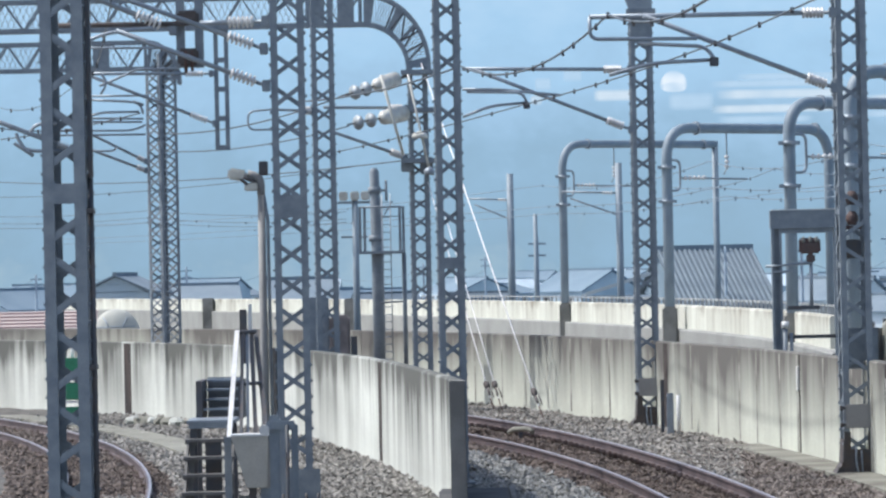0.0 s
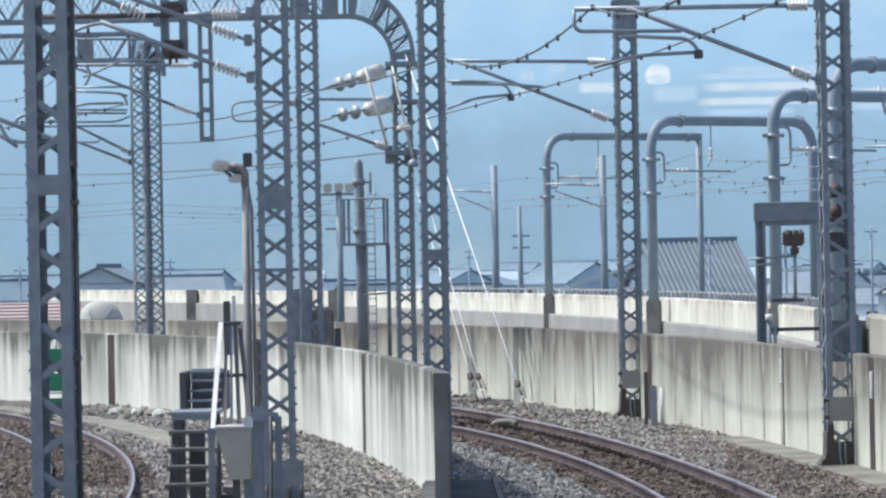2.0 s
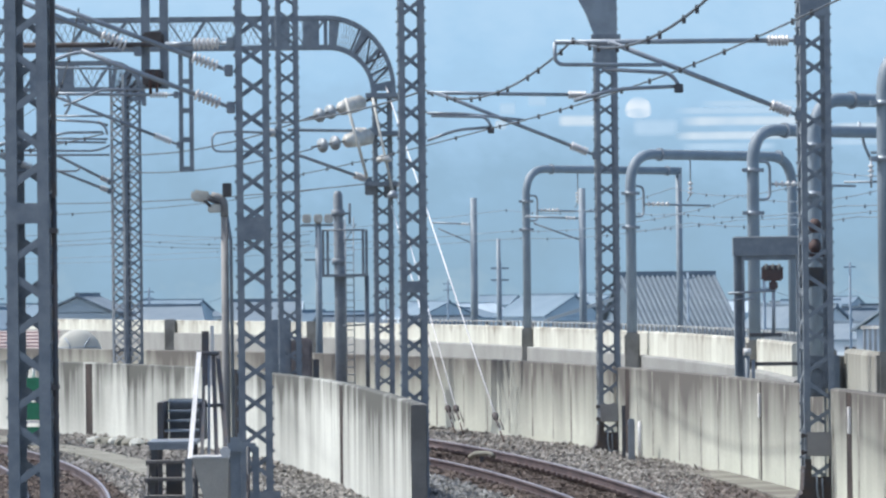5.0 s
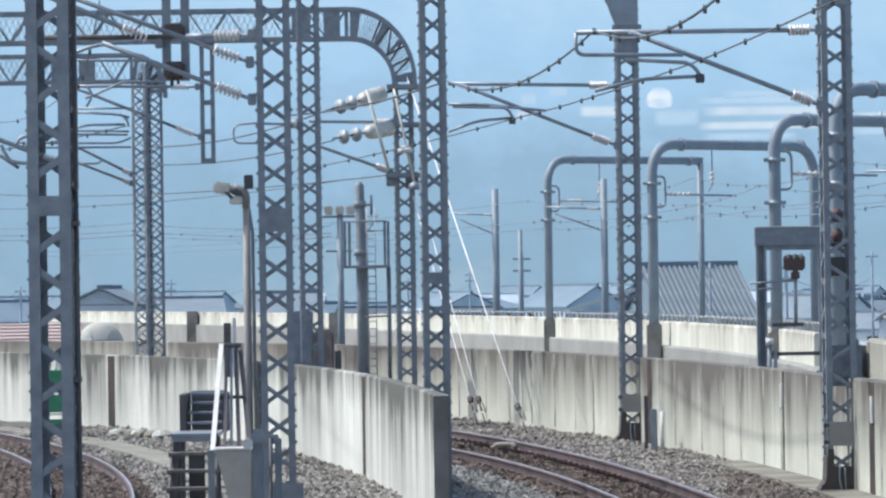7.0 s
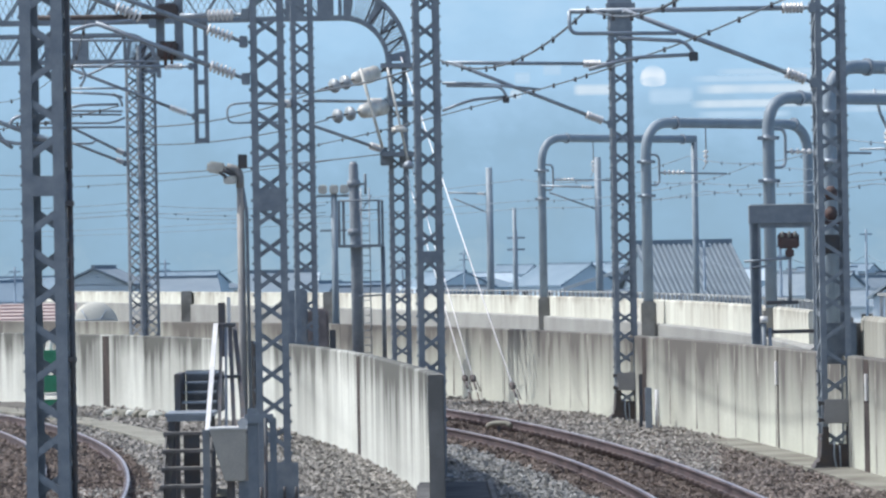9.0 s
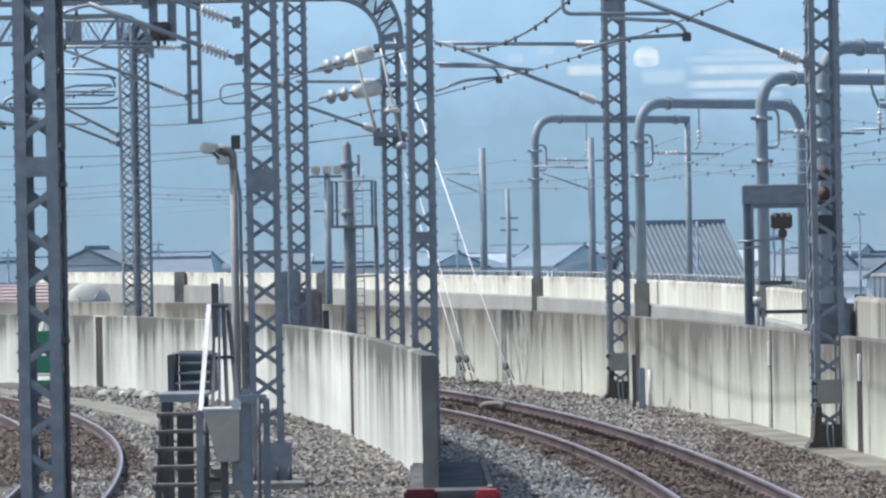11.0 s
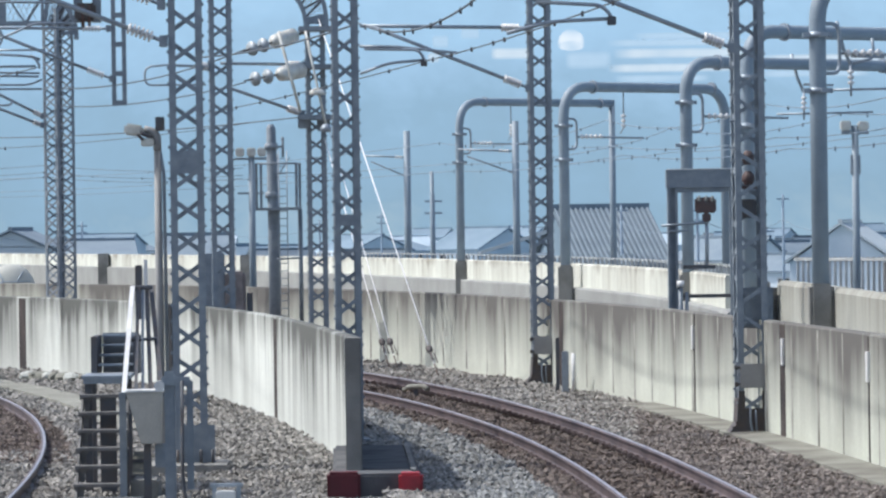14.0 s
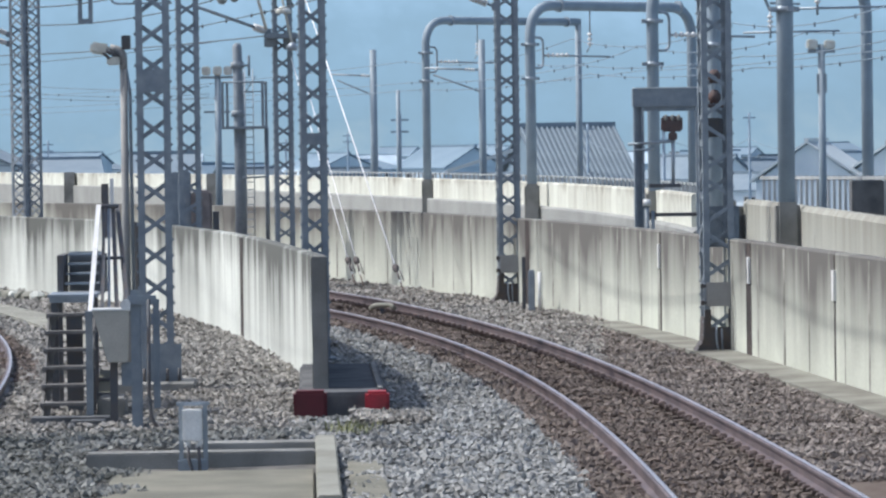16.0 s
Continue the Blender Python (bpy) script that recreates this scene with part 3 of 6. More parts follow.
def pipe_portal(a, ztop, b, r, radius, jointed=False, steady=True, base=-0.6, sock=True):
    """A bent steel pipe frame: near leg at a, beam at ztop, far leg at b."""
    root = thing("pipe_portal", "pale blue-grey galvanised pipe portal over the line behind", "catenary mast", "pipe portals")
    a, b = Vector((*a, base)), Vector((*b, base))
    at, bt = Vector((a.x, a.y, ztop)), Vector((b.x, b.y, ztop + 0.02))
    if jointed:
        part("bent_pipe", tubes((rounded([a, at, bt], radius, 10), r), seg=16), M_PIPE, root)
        part("far_leg", tubes(([b, bt + Vector((0, 0, 0.12))], r * 0.82), seg=14), M_PIPE, root)
    else:
        part("bent_pipe", tubes((rounded([a, at, bt, b], radius, 10), r), seg=16), M_PIPE, root)
    for z in (ztop - radius - 0.15, ztop - radius - 1.1):
        bm = bmesh.new()
        collar(bm, (a.x, a.y, z), r * 1.35, 0.09)
        for k in range(4):
            c = Vector((a.x, a.y, z)) + Vector((math.cos(k * 1.57 + 0.4), math.sin(k * 1.57 + 0.4), 0)) * r * 1.5
            box(bm, c - Vector((0.06, 0.06, 0.04)), c + Vector((0.06, 0.06, 0.04)))
        part("collar", bm, M_GALV, root)
    d = (bt - at).normalized()
    m = at + d * (radius + 0.3)
    for q in (m, bt - d * 0.6):
        part("beam_flange", tubes(([q - d * 0.04, q + d * 0.04], r * 1.3), seg=14), M_GALV, root)
    if sock:
        part("socket", boxes(((a.x - r * 1.45, a.y - r * 1.45, -0.6), (a.x + r * 1.45, a.y + r * 1.45, 1.88)), bevel=0.06), M_CONC, root, "dark concrete pilaster holding the foot")
    if steady:
        zc = ztop - radius - 0.25
        q = a + d * 0.55
        part("bracket_loop", tubes((rounded([(a.x, a.y, zc + 0.3), (q.x, q.y, zc + 0.3), (q.x, q.y, zc - 0.55), (a.x, a.y, zc - 0.55)], 0.2), 0.035), seg=8), M_GALV, root)
        e = a + d * 3.4
        part("steady_arm", tubes(([(q.x, q.y, zc - 0.2), (e.x, e.y, zc - 0.22)], 0.03), seg=8), M_GALV, root)
        bm = bmesh.new()
        insulator(bm, (q.x + 0.1, q.y, zc - 0.2), (q.x + 0.75, q.y + 0.05, zc - 0.2), 0.07, 5)
        part("insulator", bm, M_PORCELAIN, root, "white ribbed porcelain insulator")
        h = at + d * (radius + 1.6)
        bm = bmesh.new()
        insulator(bm, (h.x, h.y, ztop - 0.75), (h.x, h.y, ztop - 1.15), 0.08, 3)
        part("hanging_insulator", bm, M_PORCELAIN, root, "white hanging insulator")
        part("hanger_rod", tubes(([(h.x, h.y, ztop), (h.x, h.y, ztop - 0.78)], 0.022), ([(h.x, h.y, ztop - 1.12), (h.x - 0.1, h.y, zc - 0.1)], 0.018), seg=6), M_GALV, root)
    return root


pipe_portal((4.09, 152.2), 7.23, (9.57, 157.6), 0.135, 0.95, jointed=True)
pipe_portal((6.30, 126.0), 6.86, (11.25, 131.0), 0.145, 0.95)
pipe_portal((7.72, 100.0), 6.54, (13.10, 105.0), 0.135, 0.75)
pipe_portal((8.00, 88.0), 6.68, (13.40, 92.5), 0.135, 0.75, steady=False, sock=False)
pipe_portal((8.21, 77.0), 7.02, (14.0, 82.0), 0.145, 0.75, sock=True)
for y in (244.0, 203.0):
    x = line(WALL_FAR, y) - 0.35
    tagged(part("pilaster", boxes(((x - 0.3, y - 0.3, -0.6), (x + 0.3, y + 0.3, 1.95)), bevel=0.04), M_CONC, wall_far))


# straight poles of that line, with short arms
def line_pole(x, y, top, r, arm, label="straight blue-grey concrete mast of the line behind"):
    root = thing("line_pole", label, "pole", "straight masts of the line behind", (x, y, 0))
    part("shaft", tubes(([(0, 0, -0.6), (0, 0, top)], [r * 1.0, r * 0.85]), seg=14), M_PIPE, root)
    if arm:
        part("arm", tubes(([(0, 0, top - 1.0), (arm, 0, top - 0.92)], 0.035), ([(0, 0, top - 1.75), (arm * 0.85, 0, top - 1.15)], 0.03), seg=6), M_GALV, root)
        bm = bmesh.new()
        insulator(bm, (arm * 0.12, 0, top - 1.0), (arm * 0.30, 0, top - 0.98), 0.07, 4)
        part("insulator", bm, M_PORCELAIN, root, "white ribbed insulator")
    return root


line_pole(2.615, 172.0, 6.71, 0.15, -1.6)
line_pole(5.89, 150.0, 6.5, 0.13, -1.9)
line_pole(3.92, 190.0, 5.4, 0.10, 0)
line_pole(-1.62, 118.0, 4.95, 0.09, 0)

# slender mast with two lamp heads behind the near parapet
root = thing("equipment_mast", "slim grey mast with a bracket and boxes at its top", "mast", "", (10.55, 92.0, 0))
part("shaft", tubes(([(0, 0, -0.6), (0, 0, 4.9)], [0.09, 0.07]), seg=12), M_PIPE, root)
part("crossbar", boxes(((-0.28, -0.04, 4.72), (0.28, 0.04, 4.80)), bevel=0.008), M_GALV, root)
part("terminal_box", boxes(((-0.1, -0.05, 3.9), (0.1, 0.05, 4.3)), bevel=0.008), M_GALV, root)
part("lamp_head", boxes(((-0.30, -0.12, 4.80), (-0.08, 0.12, 5.0)), bevel=0.03), M_CREAM, root)
part("lamp_head", boxes(((0.06, -0.12, 4.80), (0.28, 0.12, 4.98)), bevel=0.03), M_CREAM, root)

# ---- portals of the main line ----
def truss_portal(label, zlo, zhi, arch_x, y, x_left, box_at=(), r_in=0.95, foot=1.0):
    """A laced portal beam that bends down in a quarter arch onto its column."""
    root = thing("portal_beam", label, "portal beam", "laced portal beams")
    ztip = zlo - foot
    th = zhi - zlo
    inner, outer = [], []
    r_out = r_in + th * 0.72
    cx, cz = arch_x - r_in - 0.03, zlo - r_in
    for i in range(13):
        a = math.pi / 2 * i / 12
        outer.append((cx + r_out * math.sin(a) * 1.0, cz + (r_in + th) * math.cos(a)))
        inner.append((cx + r_in * math.sin(a), cz + r_in * math.cos(a)))
    for yy in (y - 0.2, y + 0.2):
        for name, pts in (("outer_chord", [(x_left, zhi)] + outer + [(outer[-1][0], ztip)]), ("inner_chord", [(x_left, zlo)] + inner + [(inner[-1][0], ztip)])):
            bm = bmesh.new()
            for p, q in zip(pts, pts[1:]):
                beam(bm, (p[0], yy, p[1]), (q[0], yy, q[1]), 0.09, 0.09)
            part(name, bm, M_STEEL, root)
    # webs of the arch: solid plates at the crown, then open bays with spokes and slanting bars
    def at(k, f):
        a = math.pi / 2 * k / 12
        return (cx + (r_in + (r_out - r_in) * f) * math.sin(a), cz + (r_in + th * f) * math.cos(a))

    def plate(quad, yy, mat, label=""):
        bm = bmesh.new()
        bm.faces.new([bm.verts.new((px, yy, pz)) for px, pz in quad])
        r = bmesh.ops.extrude_face_region(bm, geom=bm.faces[:])
        bmesh.ops.translate(bm, verts=[v for v in r["geom"] if isinstance(v, bmesh.types.BMVert)], vec=(0, 0.012, 0))
        bmesh.ops.recalc_face_normals(bm, faces=bm.faces)
        part("web_plate", bm, mat, root, label)

    for k0, k1 in ((0.2, 1.5), (4.3, 5.4), (7.0, 7.5), (10.9, 12.0)):
        plate([at(k0, 1), at(k1, 1), at(k1, 0), at(k0, 0)], y - 0.21, M_STEEL)
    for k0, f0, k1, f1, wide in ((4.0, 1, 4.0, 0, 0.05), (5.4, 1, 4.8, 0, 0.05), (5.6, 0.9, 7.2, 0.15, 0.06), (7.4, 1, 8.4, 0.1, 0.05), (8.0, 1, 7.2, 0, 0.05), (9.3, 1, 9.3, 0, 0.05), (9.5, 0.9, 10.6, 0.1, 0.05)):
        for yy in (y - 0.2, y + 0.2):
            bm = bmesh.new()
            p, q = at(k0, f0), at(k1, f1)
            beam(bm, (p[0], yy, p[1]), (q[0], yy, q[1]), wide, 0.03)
            # front ribs get the dark colour, their rear copies the pale one
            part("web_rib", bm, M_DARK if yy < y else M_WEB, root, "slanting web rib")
    bm = bmesh.new()
    for k in range(26):
        for lean in (-0.8, 0.8):
            p, q = at(1.6 + k * 0.37, 0), at(min(12.0, max(0.0, 1.6 + k * 0.37 + lean)), 1)
            beam(bm, (p[0], y + 0.19 + 0.01 * lean, p[1]), (q[0], y + 0.19 + 0.01 * lean, q[1]), 0.028, 0.01)
    tagged(part("fine_lacing", bm, M_WEB, root, "pale fine lacing"), kind="stuff")
    # crown plate with two oval holes' worth of gap beside it
    plate([(cx - 0.08, zhi), (cx + 0.0, zhi), (cx + 0.0, zlo), (cx - 0.08, zlo)], y - 0.212, M_STEEL)
    # diagonals of the straight part
    x, up, step = cx - 0.05, True, 0.42
    while x - step > x_left:
        for yy in (y - 0.2, y + 0.2):
            bm = bmesh.new()
            beam(bm, (x, yy, zhi if up else zlo), (x - step, yy, zlo if up else zhi), 0.075, 0.03)
            part("lattice_bar", bm, M_STEEL, root)
        x -= step
        up = not up
    bm = bmesh.new()
    n = int((cx - 0.2 - x_left) / 0.13)
    for k in range(n):
        xx = x_left + 0.1 + k * 0.13
        for s in (-1, 1):
            beam(bm, (xx - s * 0.14, y + 0.19 + 0.012 * s, zlo), (xx + s * 0.14, y + 0.19 + 0.012 * s, zhi), 0.03, 0.01)
    tagged(part("fine_lacing", bm, M_WEB, root, "pale fine lacing"), kind="stuff")
    for bx, bw in box_at:
        part("web_plate", boxes(((bx - bw / 2, y - 0.225, zlo), (bx + bw / 2, y - 0.21, zhi))), M_STEEL, root)
    return root


truss_portal("blue-grey laced portal beam curving down onto its column", 8.24, 8.86, -0.62, 96.0, -11.0, [(-1.95, 0.35), (-2.6, 0.4)])
truss_portal("second laced portal beam further along the curve", 8.06, 8.70, -6.75, 110.0, -14.0, [(-8.2, 0.4), (-8.9, 0.35)], r_in=0.3, foot=0.4)


def drop_arm(x, y, ztop, zbot, w, label, mat=M_STEEL, half=0.045):
    """A hanging ladder-like support: two flat stiles and batten plates."""
    root = thing("drop_arm", label, "hanging support", "drop arms")
    d = w * 0.5
    for s in (-1, 1):
        part("stile", boxes(((x + s * d - half, y - 0.05, zbot), (x + s * d + half, y + 0.05, ztop))), mat, root)
    z = zbot + 0.05
    while z < ztop:
        part("batten", boxes(((x - d, y - 0.062, z - 0.05), (x + d, y - 0.052, z + 0.06))), mat, root)
        z += 0.62
    return root


drop_arm(-3.13, 57.0, 8.0, 5.55, 0.235, "hanging dark steel support with a rusty clamp at its lower end", M_STEEL, 0.054)
drop_arm(-4.62, 96.0, 8.26, 5.63, 0.22, "hanging ladder-like steel support under the portal beam", M_STEEL)
part_clamp = thing("hanging_clamp", "rusty dark clamp under the hanging support", "clamp", "", (-3.13, 56.90, 5.66))
part("clamp_body", boxes(((-0.15, -0.06, -0.09), (0.11, 0.06, 0.13)), bevel=0.03), M_RUSTY_STEEL, part_clamp)
part("upper_clamp", boxes(((-0.16, -0.05, 0.42), (0.12, 0.05, 0.60)), bevel=0.03), M_RUSTY_STEEL, part_clamp)
part("clamp_bolt", tubes(([(-0.05, -0.05, -0.18), (-0.05, -0.05, 0.1)], 0.022), ([(0.03, -0.05, -0.16), (0.03, -0.05, 0.1)], 0.018), seg=8), M_RUST, part_clamp)


# ---- cantilevers ----
def cantilever(label, top, stay, steady, ins, r=0.035, hook=None, ri=0.085, mat=None):
    """top, stay: bars (from, to) whose last metre holds a ribbed insulator; steady: the bent arm that pulls the wire."""
    root = thing("cantilever", label, "cantilever", "overhead line cantilevers")
    for name, bar in (("top_tube", top), ("stay_tube", stay)):
        if not bar:
            continue
        a, b = Vector(bar[0]), Vector(bar[1])
        d = b - a
        k = 1 - ins / d.length
        k2 = 1 - (ins * 0.36) / d.length
        part(name, tubes(([a, a + d * k], r), seg=10), M_GALV, root)
        part("end_fitting", tubes(([a + d * k2, b], r * 0.8), seg=10), M_GALV, root)
        bm = bmesh.new()
        insulator(bm, a + d * k, a + d * k2, ri, 6)
        part("insulator", bm, M_PORCELAIN, root, "white ribbed porcelain insulator")
        bm = bmesh.new()
        e = b - d.normalized() * 0.05
        box(bm, e - Vector((0.05, 0.06, 0.07)), e + Vector((0.05, 0.06, 0.07)), 0.01)
        part("hinge", bm, M_STEEL, root)
    for pts, rad in steady:
        part("steady_arm", tubes((rounded(pts, rad) if len(pts) > 2 else pts, r * 0.75), seg=8), mat or M_GALV, root)
    if hook:
        part("wire_clamp", boxes(((hook[0] - 0.06, hook[1] - 0.05, hook[2] - 0.07), (hook[0] + 0.06, hook[1] + 0.05, hook[2] + 0.05)), bevel=0.01), M_DARK, root, "dark wire clamp")
    return root


cantilever("grey tube cantilever with white insulators on the far outer column", [(0.43, 82, 6.61), (3.55, 83.0, 6.58)], [(0.62, 82, 6.6), (3.55, 83.0, 5.46)],
           [([(0.42, 82, 6.24), (1.1, 82, 6.22), (2.2, 82.2, 6.10)], 0.05), ([(0.5, 82, 6.19), (1.5, 82, 6.16), (1.6, 82, 5.95)], 0.12), ([(0.42, 82, 5.74), (0.95, 82, 5.93), (1.55, 82, 5.97)], 0.2)], 0.55, hook=(1.58, 82, 5.93))
cantilever("grey tube cantilever with white insulators on the near outer column", [(2.05, 61, 6.31), (5.45, 61.8, 6.35)], [(2.78, 61, 6.31), (5.45, 61.8, 5.30)],
           [([(3.5, 61, 5.99), (2.05, 61, 6.01), (2.05, 61, 6.31)], 0.13), ([(2.7, 61, 5.94), (3.62, 61, 5.88), (3.75, 61, 5.66)], 0.14), ([(2.3, 61, 5.52), (2.9, 61, 5.67), (3.75, 61, 5.70)], 0.2)], 0.48, hook=(3.72, 61, 5.68))
cantilever("grey tubes with ribbed white insulators at the column by the steps", [(-4.70, 54.30, 6.63), (-2.07, 54.80, 5.64)], [(-3.87, 54.30, 5.89), (-2.05, 54.80, 5.19)], [([(-4.23, 54.40, 5.77), (-4.03, 54.40, 5.86), (-3.43, 54.40, 5.92)], 0.15)], 0.52, r=0.03, ri=0.08)
cantilever("short level insulated tube under the portal", [(-2.90, 55.20, 6.01), (-2.05, 55.00, 6.00)], None, [], 0.52, r=0.03, ri=0.08)
cantilever("thick tube with a white insulator above the yard track", [(-5.18, 56.60, 6.82), (-3.29, 56.90, 6.01)], None, [], 0.55, r=0.035, ri=0.085)
cantilever("rusty level tube held by the hanging support", None, None, [([(-4.80, 56.85, 6.11), (-3.16, 56.85, 6.10)], 0.1)], 0.3, r=0.042, mat=M_RUSTY_STEEL)
cantilever("grey tube cantilever hung from the drop arm", [(-7.44, 95.00, 7.27), (-4.78, 95.90, 7.26)], [(-7.33, 95.00, 7.22), (-4.73, 95.90, 6.18)], [([(-7.14, 95.00, 7.01), (-6.85, 95.00, 7.12), (-6.33, 95.00, 7.35), (-5.45, 95.00, 7.34)], 0.15), ([(-7.34, 95.00, 6.72), (-6.41, 95.00, 6.66), (-6.25, 95.00, 6.60), (-6.24, 95.00, 6.41)], 0.2), ([(-7.35, 95.00, 6.39), (-7.11, 95.00, 6.45), (-6.32, 95.00, 6.45)], 0.15), ([(-7.11, 95.00, 7.28), (-6.97, 95.00, 7.07), (-7.12, 95.00, 6.83)], 0.15), ([(-8.03, 95.00, 7.83), (-5.83, 95.00, 7.78)], 0.1)], 0.62, ri=0.075)
cantilever("grey tube cantilever on the column seen on its corner", [(-8.57, 109.00, 6.54), (-7.12, 109.80, 5.78)], [(-8.58, 109.00, 6.15), (-7.12, 109.80, 5.56)], [([(-9.25, 109.00, 6.87), (-7.15, 109.00, 6.81)], 0.1), ([(-9.25, 109.00, 6.78), (-7.18, 109.00, 6.73)], 0.1), ([(-9.25, 109.00, 6.56), (-7.40, 109.00, 6.53), (-7.10, 109.00, 6.66)], 0.2), ([(-9.26, 109.00, 6.45), (-7.10, 109.00, 6.43)], 0.1), ([(-8.38, 109.00, 6.05), (-7.86, 109.00, 6.05), (-7.82, 109.00, 6.13)], 0.1), ([(-8.42, 109.00, 7.38), (-7.03, 109.00, 7.37)], 0.1)], 0.3, ri=0.07)
cantilever("grey stay tube with a cream insulator over the yard track", [(-4.71, 44.90, 4.61), (-3.56, 44.90, 4.15)], None, [([(-4.21, 44.90, 4.35), (-4.17, 44.90, 4.22), (-4.11, 44.90, 4.18), (-3.62, 44.90, 4.18)], 0.15), ([(-4.07, 44.90, 4.36), (-4.05, 44.90, 4.45), (-3.81, 44.90, 4.45)], 0.1)], 0.26, r=0.024, ri=0.045)
cantilever("short cantilever behind the middle parapet's column", [(-2.9, 81, 5.9), (-2.3, 81.8, 5.9)], None,
           [([(-2.35, 81, 5.55), (-3.44, 81, 5.55), (-3.44, 81, 5.88), (-2.9, 81, 5.92)], 0.14)], 0.3, r=0.025)
cantilever("grey stay tube with a white insulator at the arched column", [(-2.4, 94, 6.42), (-0.66, 95.6, 6.43)], [(-2.3, 94, 5.93), (-0.7, 95.6, 5.38)], [], 0.5)


# ---- strain insulators at the arched column ----
def strain_set(z, dz, x_end, label, shift):
    root = thing("strain_insulator", label, "insulator", "strain insulators")
    a, b = Vector((-0.66 - shift, 95.2, z + dz)), Vector((x_end, 94.0, z))
    d = (b - a).normalized()
    L = 0.80 if dz > 0.2 else 0.72
    rs, pts = [], []
    prof = [(0, 0.10), (0.02, 0.185), (0.42, 0.19), (0.47, 0.16), (0.5, 0.19), (0.86, 0.165), (0.96, 0.10), (1.0, 0.04)]
    for k, rr in prof:
        pts.append(a + d * L * k)
        rs.append(rr * 0.9)
    bm = bmesh.new()
    tube(bm, pts, rs, 18)
    part("barrel", bm, M_CREAM, root, "cream porcelain barrel")
    e = a + d * L
    for i in range(2):
        c = e + d * (0.30 + 0.40 * i)
        bm = bmesh.new()
        tube(bm, [c - d * 0.08, c - d * 0.03, c - d * 0.02, c + d * 0.01, c + d * 0.02, c + d * 0.08], [0.05, 0.06, 0.145, 0.155, 0.07, 0.05], 18)
        part("disc", bm, M_GLASS_DISC, root, "grey glass disc")
    part("link", tubes(([e - d * 0.05, e + d * 1.05], 0.02), seg=8), M_DARK, root)
    part("yoke", tubes(([a - d * (0.25 + shift), a], 0.03), seg=8), M_DARK, root)
    return root


strain_set(6.72, 0.30, -1.75, "cream barrel insulator with two grey discs on the upper tension wire", 0.25)
strain_set(6.08, 0.22, -1.75, "cream barrel insulator with two grey discs on the lower tension wire", 0.08)
root = thing("tension_bracket", "dark steel brackets holding the tension wires at the arched column", "bracket", "", (-0.46, 96, 0))
for z in (7.17, 6.37, 5.30):
    part("bracket_bar", boxes(((-0.34, -0.9, z - 0.05), (0.42, -0.22, z + 0.05)), bevel=0.01), M_STEEL, root)
part("bracket_box", boxes(((-0.38, -0.6, 5.08), (-0.12, -0.25, 5.38)), ((0.02, -0.5, 5.02), (0.30, -0.25, 5.38)), bevel=0.02), M_STEEL, root)
root = thing("tension_rod", "pale insulated rods slanting down the arched column", "rod")
part("rod", tubes(([(-1.2, 93.5, 7.05), (-0.77, 93.5, 5.38)], 0.032), seg=8), M_CREAM, root)
part("rod", tubes(([(-0.64, 93.5, 7.05), (-0.24, 93.5, 5.06)], 0.026), seg=8), M_CREAM, root)
bm = bmesh.new()
tube(bm, [(-0.42, 93.4, 5.72), (-0.42, 93.4, 5.80), (-0.42, 93.4, 5.86)], [0.17, 0.15, 0.05], 14)
part("bell", bm, M_CREAM, root)
bm = bmesh.new()
tube(bm, [(-0.24, 93.4, 4.95), (-0.24, 93.4, 5.04), (-0.24, 93.4, 5.12)], [0.10, 0.12, 0.04], 14)
part("bell", bm, M_GALV, root)

# tapered bracket at the head of the far outer column
root = thing("head_bracket", "tapered steel bracket at the head of the far outer column", "bracket", "", (3.75, 83.4, 0))
bm = bmesh.new()
f = [bm.verts.new(p) for p in ((-0.62, 0, 8.6), (0.2, 0, 8.6), (0.2, 0, 7.72), (-0.22, 0, 7.72), (-0.36, 0, 8.1))]
bm.faces.new(f)
r = bmesh.ops.extrude_face_region(bm, geom=bm.faces[:])
bmesh.ops.translate(bm, verts=[v for v in r["geom"] if isinstance(v, bmesh.types.BMVert)], vec=(0, 0.16, 0))
bmesh.ops.recalc_face_normals(bm, faces=bm.faces)
part("plate", bm, M_GALV, root)
part("band", boxes(((-0.27, -0.02, 7.62), (0.27, 0.1, 7.72)), bevel=0.01), M_STEEL, root)

# suspension frames hung from the pipe beams
for hx, hy, hz in ((10.2, 89.7, 6.68), (10.6, 102.7, 6.54)):
    root = thing("suspension_frame", "grey suspension frame with insulators under a pipe beam", "suspension frame", "suspension frames", (hx, hy, hz))
    part("hanger", tubes(([(-0.25, 0, 0.25), (-0.12, 0, -0.3), (0.02, 0, -0.62)], 0.035), ([(0.02, 0, -0.62), (0.02, 0, -1.25)], 0.025), seg=8), M_GALV, root)
    part("brace", tubes((rounded([(0.45, 0, -0.1), (0.5, 0, -0.5), (0.05, 0, -0.6)], 0.15), 0.03), ([(0.02, 0, -0.45), (0.7, 0, -0.48)], 0.028), seg=8), M_GALV, root)
    bm = bmesh.new()
    insulator(bm, (0.02, 0, -0.72), (0.02, 0, -1.05), 0.075, 3)
    part("insulator", bm, M_PORCELAIN, root, "white ribbed insulator")
    part("cross_arm", tubes(([(-0.6, 0, -1.12), (1.6, 0, -1.1)], 0.025), seg=8), M_GALV, root)


